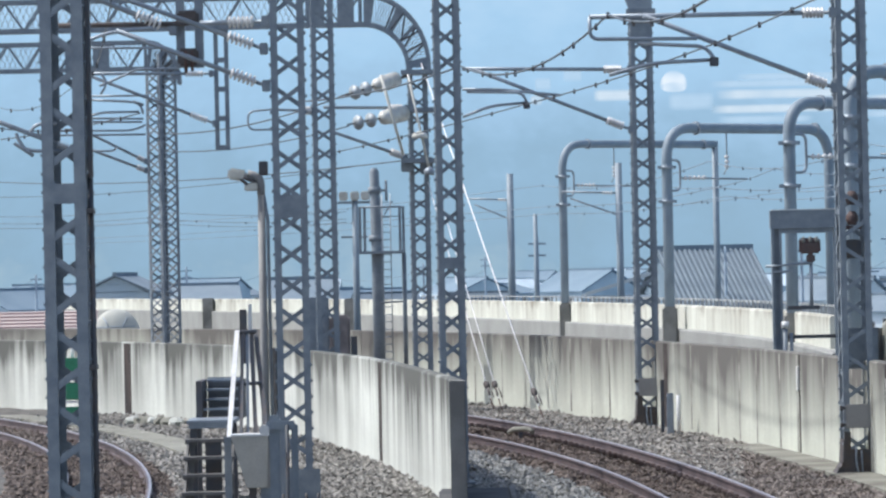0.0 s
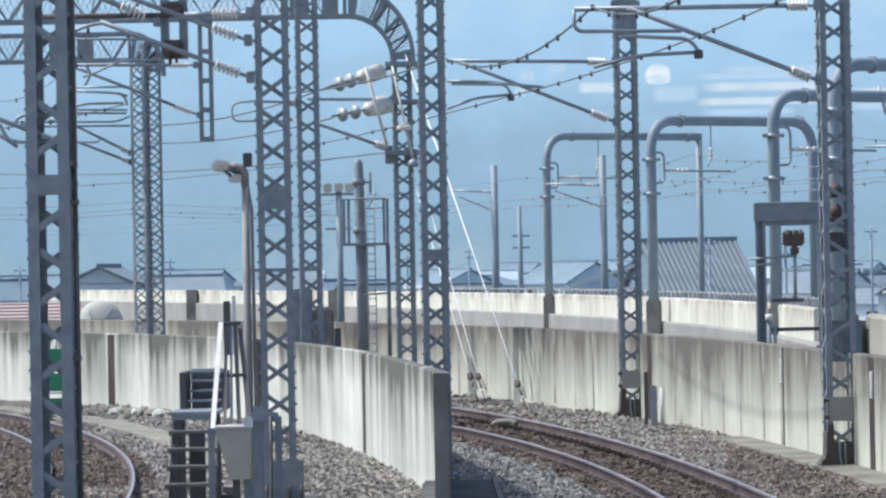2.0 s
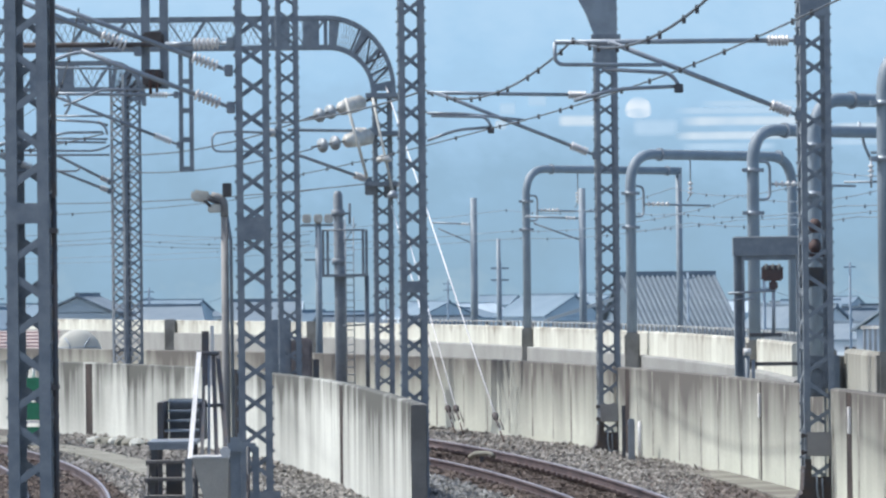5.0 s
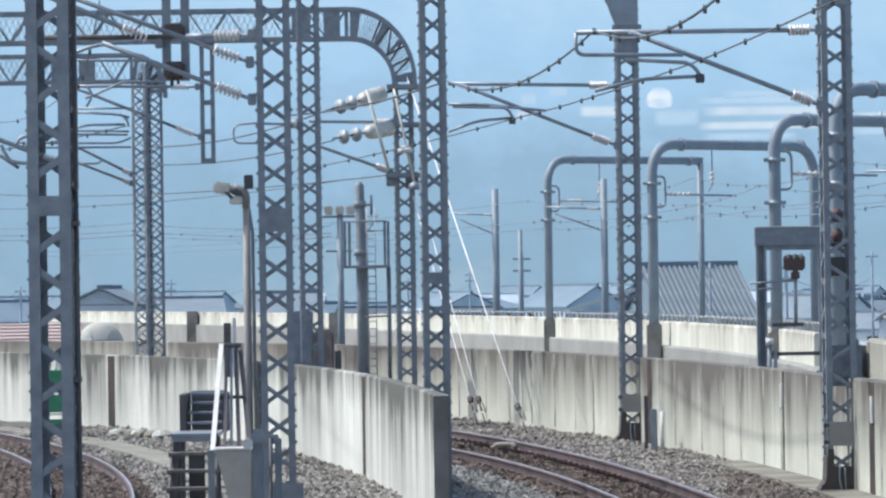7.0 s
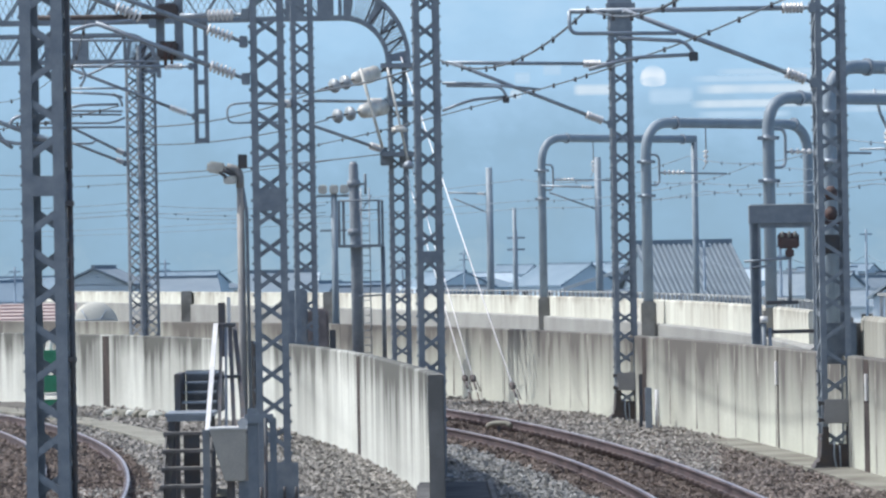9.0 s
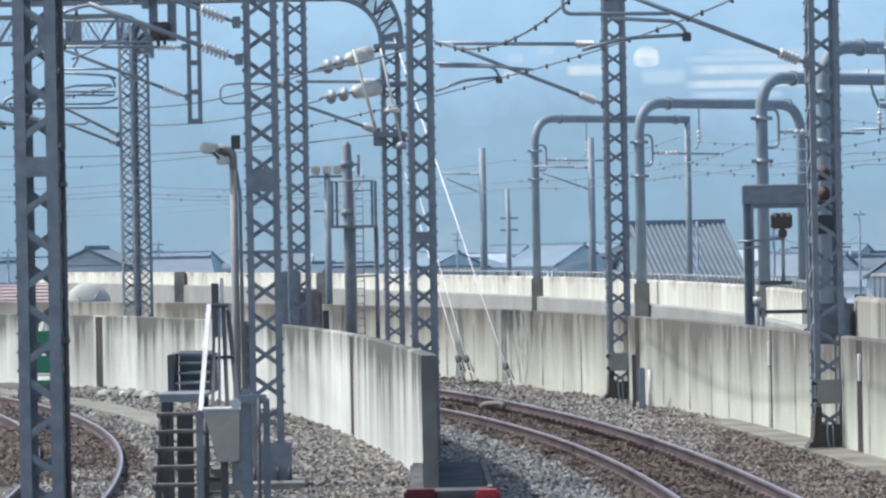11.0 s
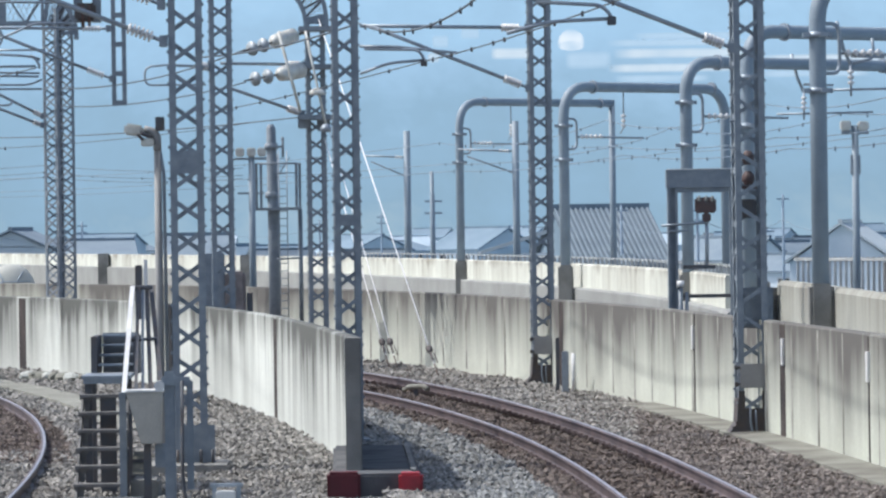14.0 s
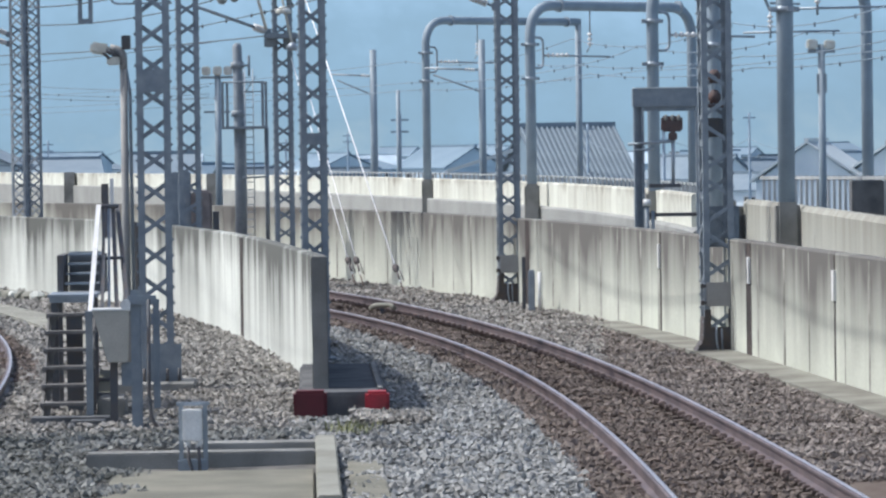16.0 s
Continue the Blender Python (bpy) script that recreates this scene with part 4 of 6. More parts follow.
# ---- far hills and sky haze, painted into a glowing sheet ----
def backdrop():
    m = bpy.data.materials.new("glowing_haze_hills")
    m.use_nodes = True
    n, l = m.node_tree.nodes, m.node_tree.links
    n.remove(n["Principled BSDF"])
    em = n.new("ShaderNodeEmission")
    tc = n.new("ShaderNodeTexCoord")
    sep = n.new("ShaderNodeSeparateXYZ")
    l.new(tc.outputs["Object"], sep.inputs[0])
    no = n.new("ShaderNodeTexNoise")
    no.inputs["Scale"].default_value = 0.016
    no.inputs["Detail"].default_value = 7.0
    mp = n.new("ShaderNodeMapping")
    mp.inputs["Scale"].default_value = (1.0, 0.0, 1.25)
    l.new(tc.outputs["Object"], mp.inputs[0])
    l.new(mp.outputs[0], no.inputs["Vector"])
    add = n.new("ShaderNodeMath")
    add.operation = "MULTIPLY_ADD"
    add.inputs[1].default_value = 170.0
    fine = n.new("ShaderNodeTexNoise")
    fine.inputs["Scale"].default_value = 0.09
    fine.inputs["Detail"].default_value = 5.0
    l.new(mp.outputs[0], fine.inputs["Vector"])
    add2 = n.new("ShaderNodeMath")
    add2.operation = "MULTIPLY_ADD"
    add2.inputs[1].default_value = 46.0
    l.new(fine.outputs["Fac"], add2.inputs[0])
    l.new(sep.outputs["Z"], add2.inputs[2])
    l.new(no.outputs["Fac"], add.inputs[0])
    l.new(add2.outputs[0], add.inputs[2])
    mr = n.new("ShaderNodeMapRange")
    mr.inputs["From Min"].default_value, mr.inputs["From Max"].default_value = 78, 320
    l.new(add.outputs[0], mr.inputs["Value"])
    # haze painted as a colour ramp over height; the hills emit it themselves
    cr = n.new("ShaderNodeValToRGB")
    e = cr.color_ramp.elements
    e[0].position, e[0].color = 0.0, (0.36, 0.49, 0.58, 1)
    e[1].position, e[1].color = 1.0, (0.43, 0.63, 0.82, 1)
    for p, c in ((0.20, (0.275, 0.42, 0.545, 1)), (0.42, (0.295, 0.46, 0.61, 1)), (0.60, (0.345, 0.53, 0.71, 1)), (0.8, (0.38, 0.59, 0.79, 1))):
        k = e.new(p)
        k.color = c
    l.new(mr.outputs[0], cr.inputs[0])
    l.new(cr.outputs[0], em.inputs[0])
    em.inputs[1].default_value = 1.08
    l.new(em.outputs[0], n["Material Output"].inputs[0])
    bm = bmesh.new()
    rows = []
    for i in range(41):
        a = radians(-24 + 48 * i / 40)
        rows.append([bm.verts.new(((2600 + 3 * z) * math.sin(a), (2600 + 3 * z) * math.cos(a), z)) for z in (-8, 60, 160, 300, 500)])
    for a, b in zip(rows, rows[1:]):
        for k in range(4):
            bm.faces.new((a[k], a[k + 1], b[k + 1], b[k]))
    return tagged(part("backdrop", bm, m, smooth=True), "glowing blue wooded hills with pale buildings fading into the sky, haze painted in", "hills", kind="structure")


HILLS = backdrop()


# emissive patch with faded edges: sunlight and haze are in its colour
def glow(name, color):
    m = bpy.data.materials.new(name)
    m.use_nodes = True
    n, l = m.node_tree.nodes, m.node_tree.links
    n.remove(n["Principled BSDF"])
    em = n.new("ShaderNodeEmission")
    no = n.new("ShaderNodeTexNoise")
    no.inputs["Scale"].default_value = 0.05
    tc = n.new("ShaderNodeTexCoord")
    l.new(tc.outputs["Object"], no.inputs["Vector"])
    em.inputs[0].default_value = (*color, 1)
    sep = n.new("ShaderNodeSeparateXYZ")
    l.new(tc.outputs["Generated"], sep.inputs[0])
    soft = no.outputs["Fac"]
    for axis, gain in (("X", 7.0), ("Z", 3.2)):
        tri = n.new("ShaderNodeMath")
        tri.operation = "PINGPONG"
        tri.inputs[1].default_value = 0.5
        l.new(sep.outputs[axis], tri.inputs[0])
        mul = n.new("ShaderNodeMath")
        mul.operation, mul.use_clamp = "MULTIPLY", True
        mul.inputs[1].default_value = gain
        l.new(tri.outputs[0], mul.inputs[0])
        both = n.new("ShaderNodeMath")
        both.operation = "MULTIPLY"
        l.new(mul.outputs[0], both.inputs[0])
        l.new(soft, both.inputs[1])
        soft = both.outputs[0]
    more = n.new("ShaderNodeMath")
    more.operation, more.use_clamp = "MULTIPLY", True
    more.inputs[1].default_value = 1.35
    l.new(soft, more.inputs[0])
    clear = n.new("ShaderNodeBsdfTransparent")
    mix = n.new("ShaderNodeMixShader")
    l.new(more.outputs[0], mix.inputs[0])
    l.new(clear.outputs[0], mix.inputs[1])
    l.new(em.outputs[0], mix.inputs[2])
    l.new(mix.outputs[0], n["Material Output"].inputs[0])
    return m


# buildings and dome that emit their own daylight; none is a lamp
M_HAZE_WHITE = glow("glowing_haze_white", (0.66, 0.78, 0.88))
M_HAZE_BRIGHT = glow("glowing_white_dome", (0.85, 0.93, 1.0))
M_HAZE_PALE = glow("glowing_haze_pale", (0.50, 0.68, 0.85))


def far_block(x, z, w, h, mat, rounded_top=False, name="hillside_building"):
    """A far building or wood on the slope, glowing as part of the painted hazy distance."""
    y = math.sqrt((2600 + 3 * z) ** 2 - x * x)
    bm = bmesh.new()
    if rounded_top:
        bmesh.ops.create_icosphere(bm, subdivisions=3, radius=1.0, matrix=Matrix.LocRotScale((x, y - 4, z), None, (w / 2, 12, h)))
        for v in bm.verts:
            v.co.z += 0.18 * h * noise.noise((v.co.x * 0.09, v.co.z * 0.2, 2))
    else:
        box(bm, (x - w / 2, y - 14, z - 2), (x + w / 2, y - 13, z + h), 0.3)
    return part(name, bm, mat, HILLS)


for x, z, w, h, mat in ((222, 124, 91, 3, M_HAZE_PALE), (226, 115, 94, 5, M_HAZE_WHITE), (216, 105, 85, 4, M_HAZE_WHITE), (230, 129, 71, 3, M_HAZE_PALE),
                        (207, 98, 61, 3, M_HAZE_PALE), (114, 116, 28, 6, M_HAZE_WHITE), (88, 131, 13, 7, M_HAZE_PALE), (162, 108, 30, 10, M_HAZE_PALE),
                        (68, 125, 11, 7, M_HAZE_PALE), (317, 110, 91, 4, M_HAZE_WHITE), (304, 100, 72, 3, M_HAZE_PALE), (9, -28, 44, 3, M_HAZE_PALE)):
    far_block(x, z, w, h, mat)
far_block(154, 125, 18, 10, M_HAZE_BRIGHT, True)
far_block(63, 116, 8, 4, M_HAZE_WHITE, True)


# ---- wires ----
def wire(label, pts, r=0.012, sag=0.2, droppers=0, drop=0.06, mat=None):
    root = thing("wire", label, "wire", "overhead wires")
    path = []
    for a, b in zip(pts, pts[1:]):
        seg = sagged(a, b, sag, 16)
        path += seg if not path else seg[1:]
    part("strand", tubes((path, r), seg=6), mat or M_WIRE, root)
    if droppers:
        for i in range(1, droppers + 1):
            p = path[int(i * (len(path) - 1) / (droppers + 1))]
            part("wire_clip", boxes(((p.x - 0.02, p.y - 0.02, p.z - drop), (p.x + 0.02, p.y + 0.02, p.z + 0.03))), mat or M_DARK, root)
    return root


wire("dark messenger wire with clips rising over the curved track", [(0.40, 82, 6.66), (2.30, 61, 6.34), (3.3, 42, 6.1)], 0.017, 0.42, 20)
wire("dark messenger wire falling to the arched column", [(0.40, 82, 6.66), (-2.9, 94, 6.55)], 0.018, 0.12)
wire("contact wire with clips over the curved track", [(-3.2, 108, 5.75), (1.58, 82, 5.95), (3.74, 61, 5.92), (5.6, 42, 6.35)], 0.012, 0.05, 26, drop=0.045)
wire("thin tension wire between the cream insulators and the column", [(-1.9, 94, 6.70), (-6.6, 109.7, 6.45)], 0.016, 0.2)
wire("thin tension wire below the first", [(-1.9, 94, 6.02), (-6.6, 109.7, 6.02)], 0.014, 0.15)
wire("contact wire over the yard track", [(-10.5, 108, 6.35), (-6.30, 95, 6.42)], 0.014, 0.06, 8)
wire("messenger wire over the yard track", [(-11, 112, 7.3), (-7.4, 95, 7.26), (-3.9, 54.4, 6.4)], 0.009, 0.35, 8)
wire("contact wire passing the near lattice column", [(-9.8, 95, 6.25), (-7.4, 95, 6.1), (-4.2, 54.4, 5.75)], 0.013, 0.08, 6)
wire("thin feeder wire crossing low behind the columns", [(-14, 140, 5.6), (-1.9, 110, 5.6)], 0.010, 0.2, 4)
wire("thin feeder wire crossing behind the columns", [(-16, 150, 6.4), (-0.43, 96.15, 5.37)], 0.014, 0.3)
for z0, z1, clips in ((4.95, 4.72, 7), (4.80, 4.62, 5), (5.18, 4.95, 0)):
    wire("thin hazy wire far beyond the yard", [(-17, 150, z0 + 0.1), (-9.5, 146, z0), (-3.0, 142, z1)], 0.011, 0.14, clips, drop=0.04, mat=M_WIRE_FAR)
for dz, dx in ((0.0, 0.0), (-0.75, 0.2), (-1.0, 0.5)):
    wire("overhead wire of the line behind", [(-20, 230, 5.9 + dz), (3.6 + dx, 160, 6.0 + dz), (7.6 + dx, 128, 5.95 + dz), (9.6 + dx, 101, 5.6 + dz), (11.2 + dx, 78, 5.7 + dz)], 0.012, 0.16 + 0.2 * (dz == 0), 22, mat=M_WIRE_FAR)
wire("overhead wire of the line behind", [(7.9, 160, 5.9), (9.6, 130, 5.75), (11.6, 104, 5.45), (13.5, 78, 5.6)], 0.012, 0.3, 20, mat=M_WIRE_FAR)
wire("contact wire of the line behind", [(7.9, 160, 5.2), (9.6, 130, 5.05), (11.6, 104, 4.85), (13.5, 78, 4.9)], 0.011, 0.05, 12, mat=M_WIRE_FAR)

for a, b, r in (((-0.37, 95.70, 7.38), (1.73, 84.00, 0.40), 0.012), ((-0.28, 95.70, 4.86), (0.87, 88.00, 0.46), 0.009), ((-0.19, 95.70, 5.10), (1.03, 88.00, 0.45), 0.009)):
    root = thing("guy_wire", "pale guy wire with a dark tensioner anchored in the ballast", "guy wire", "guy wires")
    a, b = Vector(a), Vector(b)
    d = (b - a).normalized()
    part("strand", tubes(([a, b], r), seg=8), M_GUY, root)
    part("tensioner", tubes(([b - d * 0.62, b - d * 0.56, b - d * 0.46, b - d * 0.38], [0.03, 0.065, 0.06, 0.025]), ([b - d * 0.38, b - d * 0.1], 0.022), ([b - d * 0.40 + Vector((0.06, 0, 0)), b - d * 0.05 + Vector((0.07, 0, 0))], 0.012), seg=8), M_RUSTY_STEEL, root)
    part("anchor", tubes(([b, b + d * 0.4], 0.014), seg=6), M_RUST, root)

# ---- walkway beside the yard track ----
g = part("walkway", ribbon(TRACK_B, 66, 98, 24, [(1.05, -0.05), (1.05, 0.05), (1.75, 0.05), (1.75, -0.05)]), M_CONC_PALE)
tagged(g, "pale dusty concrete walkway strip in the ballast", "walkway", kind="structure")

# ---- lamp post ----
root = thing("lamp_post", "grey steel lamp post with a beige floodlight and black cap", "lamp post", "", (-2.215, 55.5, 0))
part("pole", tubes(([(0, 0, -0.05), (0, 0, 4.0)], [0.055, 0.045]), seg=12), M_COVER, root)
part("conduit", tubes(([(0.085, -0.02, 0.9), (0.075, -0.02, 3.6), (0.03, 0, 3.9)], 0.022), ([(0.085, -0.02, 0.95), (0.13, -0.3, 0.75), (0.2, -2.6, 0.5)], 0.025), seg=8), M_STEEL, root)
part("neck", tubes((rounded([(0, 0, 3.9), (0.0, 0, 4.12), (-0.16, 0, 4.16)], 0.1), 0.05), seg=10), M_COVER, root)
part("cap", boxes(((-0.02, -0.06, 4.14), (0.09, 0.06, 4.31)), bevel=0.008), M_DARK, root, "black cap")
lamp = part("lamp_head", boxes(((-0.40, -0.16, 4.08), (-0.17, 0.12, 4.22)), bevel=0.03), M_CREAM, root, "beige floodlight housing")
lamp.matrix_basis = pose(0, 0, 0) @ Matrix.Translation((-0.28, 0, 4.15)) @ pose(0, 0, 0, 0, 9, 0) @ Matrix.Translation((0.28, 0, -4.15))
part("yoke", tubes(([(-0.24, -0.14, 4.1), (-0.12, -0.08, 3.98)], 0.02), ([(-0.2, -0.16, 4.12), (-0.06, -0.06, 4.05)], 0.025), seg=8), M_DARK, root)
part("driver_box", boxes(((-0.20, -0.12, 3.95), (-0.04, 0.06, 4.05)), bevel=0.015), M_CREAM, root)

# ---- steel steps with landing and guard ----
TREAD_W = 0.56
stairs = thing("steel_steps", "dark grey open steel steps with a slanted guard over the ballast", "steps", "", (-2.61, 48.5, 0))
for i in range(6):
    z, y = 0.20 + 0.182 * i, 0.28 * i
    part("tread", boxes(((-TREAD_W / 2, y, z - 0.035), (TREAD_W / 2, y + 0.24, z)), bevel=0.005), M_TREAD, stairs)
for i in range(6):
    z, y = 0.165 + 0.182 * i, 0.28 * i + 0.06
    bm = bmesh.new()
    bm.faces.new([bm.verts.new((-TREAD_W / 2 + px, y, z + pz)) for px, pz in ((0.0, 0.0), (0.0, -0.02), (0.045, -0.05), (0.055, -0.145), (0.105, -0.145), (0.11, -0.05), (0.14, 0.0))])
    r = bmesh.ops.extrude_face_region(bm, geom=bm.faces[:])
    bmesh.ops.translate(bm, verts=[v for v in r["geom"] if isinstance(v, bmesh.types.BMVert)], vec=(0, 0.015, 0))
    bmesh.ops.recalc_face_normals(bm, faces=bm.faces)
    part("tread_bracket", bm, M_TREAD, stairs)
part("bottom_step", boxes(((-0.33, -0.75, -0.04), (0.50, -0.45, 0.085)), bevel=0.008), M_CONC_DARK, stairs, "dark timber sill")
part("bottom_step", boxes(((0.10, -1.15, -0.04), (0.47, -0.85, 0.07)), bevel=0.008), M_CONC_DARK, stairs, "dark timber sill")
part("side_block", boxes(((0.32, 0.3, -0.1), (0.62, 1.2, 0.22)), bevel=0.02), M_CONC, stairs, "grey concrete block")
for s in (-1, 1):
    bm = bmesh.new()
    x = s * (TREAD_W / 2 - 0.03)
    beam(bm, (x, -0.02, 0.0), (x, 1.55, 1.06), 0.02, 0.16)
    for i in range(6):
        z, y = 0.20 + 0.182 * i, 0.28 * i
        box(bm, (x - 0.012, y + 0.02, z - 0.18), (x + 0.012, y + 0.2, z - 0.02))
    part("stringer", bm, M_TREAD, stairs)
part("landing", boxes(((-0.27, 1.62, 1.27), (0.27, 2.7, 1.31)), ((-0.25, 1.64, 1.22), (0.25, 1.66, 1.27)), bevel=0.004), M_GALV, stairs)
for x in (-0.2, 0.2):
    for y in (1.7, 2.6):
        part("prop", boxes(((x - 0.04, y, -0.05), (x + 0.04, y + 0.08, 1.27))), M_DARK, stairs, "dark steel prop")
part("back_plate", boxes(((-0.06, 1.45, -0.05), (0.12, 1.5, 1.08))), M_DARK, stairs, "dark plate under the landing")
part("front_rail_post", boxes(((0.225, -0.06, -0.02), (0.30, 0.04, 1.18)), bevel=0.004), M_STEEL, stairs)
for i in range(4):
    z, y = 1.41 + 0.105 * i, 2.75 + 0.25 * i
    part("upper_tread", boxes(((-0.14, y, z - 0.025), (0.26, y + 0.22, z)), bevel=0.004), M_GALV, stairs)
part("upper_stringer", boxes(((-0.22, 2.7, 1.28), (-0.15, 3.8, 1.72)), bevel=0.004), M_DARK, stairs, "dark side plate")
part("upper_stringer", boxes(((0.26, 2.7, 1.28), (0.30, 3.8, 1.72))), M_DARK, stairs, "dark side plate")
part("upper_riser", boxes(((-0.14, 3.78, 1.28), (0.26, 3.82, 1.74))), M_STEEL, stairs)
# added slab, tilted into the sun to stand for an unidentified bright patch
bm = bmesh.new()
beam(bm, (0.385, 0.95, 0.02), (0.385, 1.75, 0.44), 0.19, 0.05)
part("side_ramp", bm, M_SLAB, stairs, "pale dusty slab added as a bright patch beside the steps")
# two added bars for the dark lines across that patch
for f in (0.36, 0.72):
    part("ramp_bar", boxes(((0.28, 0.93 + 0.8 * f, 0.05 + 0.42 * f), (0.50, 0.97 + 0.8 * f, 0.085 + 0.42 * f))), M_DARK, stairs, "dark flat bar")
# slanted guard: a white front stile, bars and a dark far stile
for k, (xb, xt, w, mat) in enumerate(((0.275, 0.315, 0.035, M_WHITE), (0.40, 0.37, 0.035, M_DARK), (0.47, 0.415, 0.03, M_STEEL), (0.55, 0.455, 0.045, M_DARK), (0.66, 0.50, 0.05, M_DARK))):
    bm = bmesh.new()
    beam(bm, (xb, 0.0 + 0.12 * k, 1.16), (xt, 1.55 + 0.12 * k, 2.29), w if k else 0.05, 0.03)
    part("guard_bar", bm, mat, stairs, "white front stile" if k == 0 else "")
part("guard_cross", tubes(([(0.31, 0.9, 1.72), (0.58, 1.2, 1.72)], 0.02), seg=8), M_DARK, stairs)
part("guard_cross", tubes(([(0.31, 1.55, 2.28), (0.50, 1.9, 2.28)], 0.025), seg=8), M_DARK, stairs)
part("guard_foot", boxes(((0.32, 0.1, 1.13), (0.72, 0.6, 1.17)), bevel=0.004), M_DARK, stairs)
part("far_post", boxes(((0.27, 3.2, 1.9), (0.35, 3.26, 2.52))), M_DARK, stairs, "dark post")
part("far_post", boxes(((0.37, 3.2, 1.9), (0.41, 3.26, 2.58))), M_WHITE, stairs, "white post")

# tapered equipment cabinet beside the steps
cab = thing("equipment_cabinet", "beige tapered sheet-steel cabinet on a dark post", "cabinet", "", (-2.10, 48.2, 0))
bm = bmesh.new()
v = []
for z, x0, x1, y0, y1 in ((0.64, -0.04, 0.17, -0.05, 0.2), (1.14, -0.18, 0.185, -0.12, 0.2), (1.19, -0.19, 0.195, -0.13, 0.21)):
    v.append([bm.verts.new(p) for p in ((x0, y0, z), (x1, y0, z), (x1, y1, z), (x0, y1, z))])
for a, b in zip(v, v[1:]):
    for i in range(4):
        bm.faces.new((a[i], a[(i + 1) % 4], b[(i + 1) % 4], b[i]))
bm.faces.new(v[0][::-1])
bm.faces.new(v[-1])
bmesh.ops.bevel(bm, geom=bm.edges[:], offset=0.008, segments=2, affect="EDGES")
part("body", bm, M_BOX, cab)
part("lid", boxes(((-0.20, -0.14, 1.19), (0.205, 0.22, 1.215)), bevel=0.006), M_WHITE, cab, "pale lid")
part("post", boxes(((-0.02, 0.06, -0.05), (0.06, 0.14, 0.66)), bevel=0.004), M_DARK, cab, "dark steel post")
part("side_box", boxes(((0.10, 0.05, 0.38), (0.27, 0.2, 0.63)), bevel=0.01), M_STEEL, cab, "blue-grey terminal box")
post = thing("steel_post", "blue-grey flat steel post with a bracket beside the cabinet", "post", "", (-1.80, 47.2, 0))
part("flat", boxes(((-0.05, -0.02, -0.2), (0.05, 0.02, 1.44)), bevel=0.004), M_STEEL, post)
part("flange", boxes(((0.05, -0.02, -0.2), (0.062, 0.09, 1.40))), M_STEEL, post)
part("top_bracket", boxes(((-0.08, -0.05, 1.28), (0.22, 0.0, 1.38)), ((0.18, -0.03, 0.2), (0.25, 0.03, 1.34)), bevel=0.008), M_STEEL, post)
part("round_lamp", tubes(([(-0.10, -0.10, 1.29), (-0.10, -0.02, 1.29)], 0.055), seg=14), M_WHITE, post, "small white round fitting")
part("cable", tubes((rounded([(0.14, -0.06, 1.34), (0.13, -0.07, 0.3), (0.17, -0.08, 0.02), (0.38, -0.1, -0.05)], 0.12), 0.02), seg=8), M_DARK, post)

# ---- concrete at the foot of the columns ----
root = thing("column_footing", "low grey concrete footing under the lattice column", "footing", "", (-1.78, 55.0, 0))
part("block", boxes(((-0.62, -0.95, -0.1), (0.42, 0.6, 0.10)), bevel=0.02), M_CONC, root)
part("upstand", boxes(((-0.24, -0.24, 0.1), (0.24, -0.215, 0.55)), ((-0.24, -0.245, 0.08), (-0.17, -0.21, 0.7))), M_STEEL, root, "blue steel casing of the column's foot")
for k in range(4):
    part("anchor_bolt", tubes(([(-0.21 + 0.14 * k, -0.30, 0.1), (-0.21 + 0.14 * k, -0.30, 0.26)], 0.018), seg=6), M_DARK, root)

root = thing("wall_end_block", "low dark concrete block with red painted corners before the parapet's end", "concrete block", "", (0.34, 49.0, 0))
part("block", boxes(((-0.45, -0.4, -0.1), (0.50, 6.2, 0.26)), bevel=0.03), M_CONC_DARK, root)
part("rim", boxes(((0.40, 0.0, 0.26), (0.46, 6.0, 0.285)), bevel=0.006), M_CONC, root)
# left corner gets the darkened red in place of shade
part("red_corner", boxes(((-0.51, -0.62, -0.1), (-0.15, -0.28, 0.29)), bevel=0.03), M_RED_SHADED, root, "red painted corner with shade put into a darker red")
part("red_corner", boxes(((0.26, -0.55, -0.1), (0.52, -0.2, 0.27)), bevel=0.03), M_RED, root, "bright red painted corner")
x_end = line(WALL_L, 55.9)
root = thing("wall_end_post", "grey concrete end wall of the middle parapet on its block", "wall post", "", (0, 0, 0))
bm = bmesh.new()
f = [bm.verts.new(p) for p in ((x_end, 55.9, 0.2), (x_end + 0.16, 55.9, 0.2), (0.215, 49.35, 0.2), (0.04, 49.35, 0.2))]
g = [bm.verts.new((p.co.x, p.co.y, 1.57 + (55.9 - p.co.y) * 0.021)) for p in f]
bm.faces.new(f[::-1])
bm.faces.new(g)
for i in range(4):
    bm.faces.new((f[i], f[(i + 1) % 4], g[(i + 1) % 4], g[i]))
bmesh.ops.recalc_face_normals(bm, faces=bm.faces)
bmesh.ops.bevel(bm, geom=bm.edges[:], offset=0.012, segments=2, affect="EDGES")
part("end_wall", bm, M_CONC, root)

TROUGH = thing("concrete_trough", "weathered concrete cable trough in the ballast", "cable trough", "", (0, 0, 0))
for lo, hi in (((-2.05, 41.3, -0.1), (0.05, 41.65, 0.12)), ((-1.3, 43.3, -0.1), (0.25, 43.75, 0.07)), ((0.05, 36, -0.1), (0.25, 43.75, 0.11))):
    part("side_wall", boxes((lo, hi), bevel=0.015), M_CONC if lo[0] < 0 else M_CONC_PALE, TROUGH)
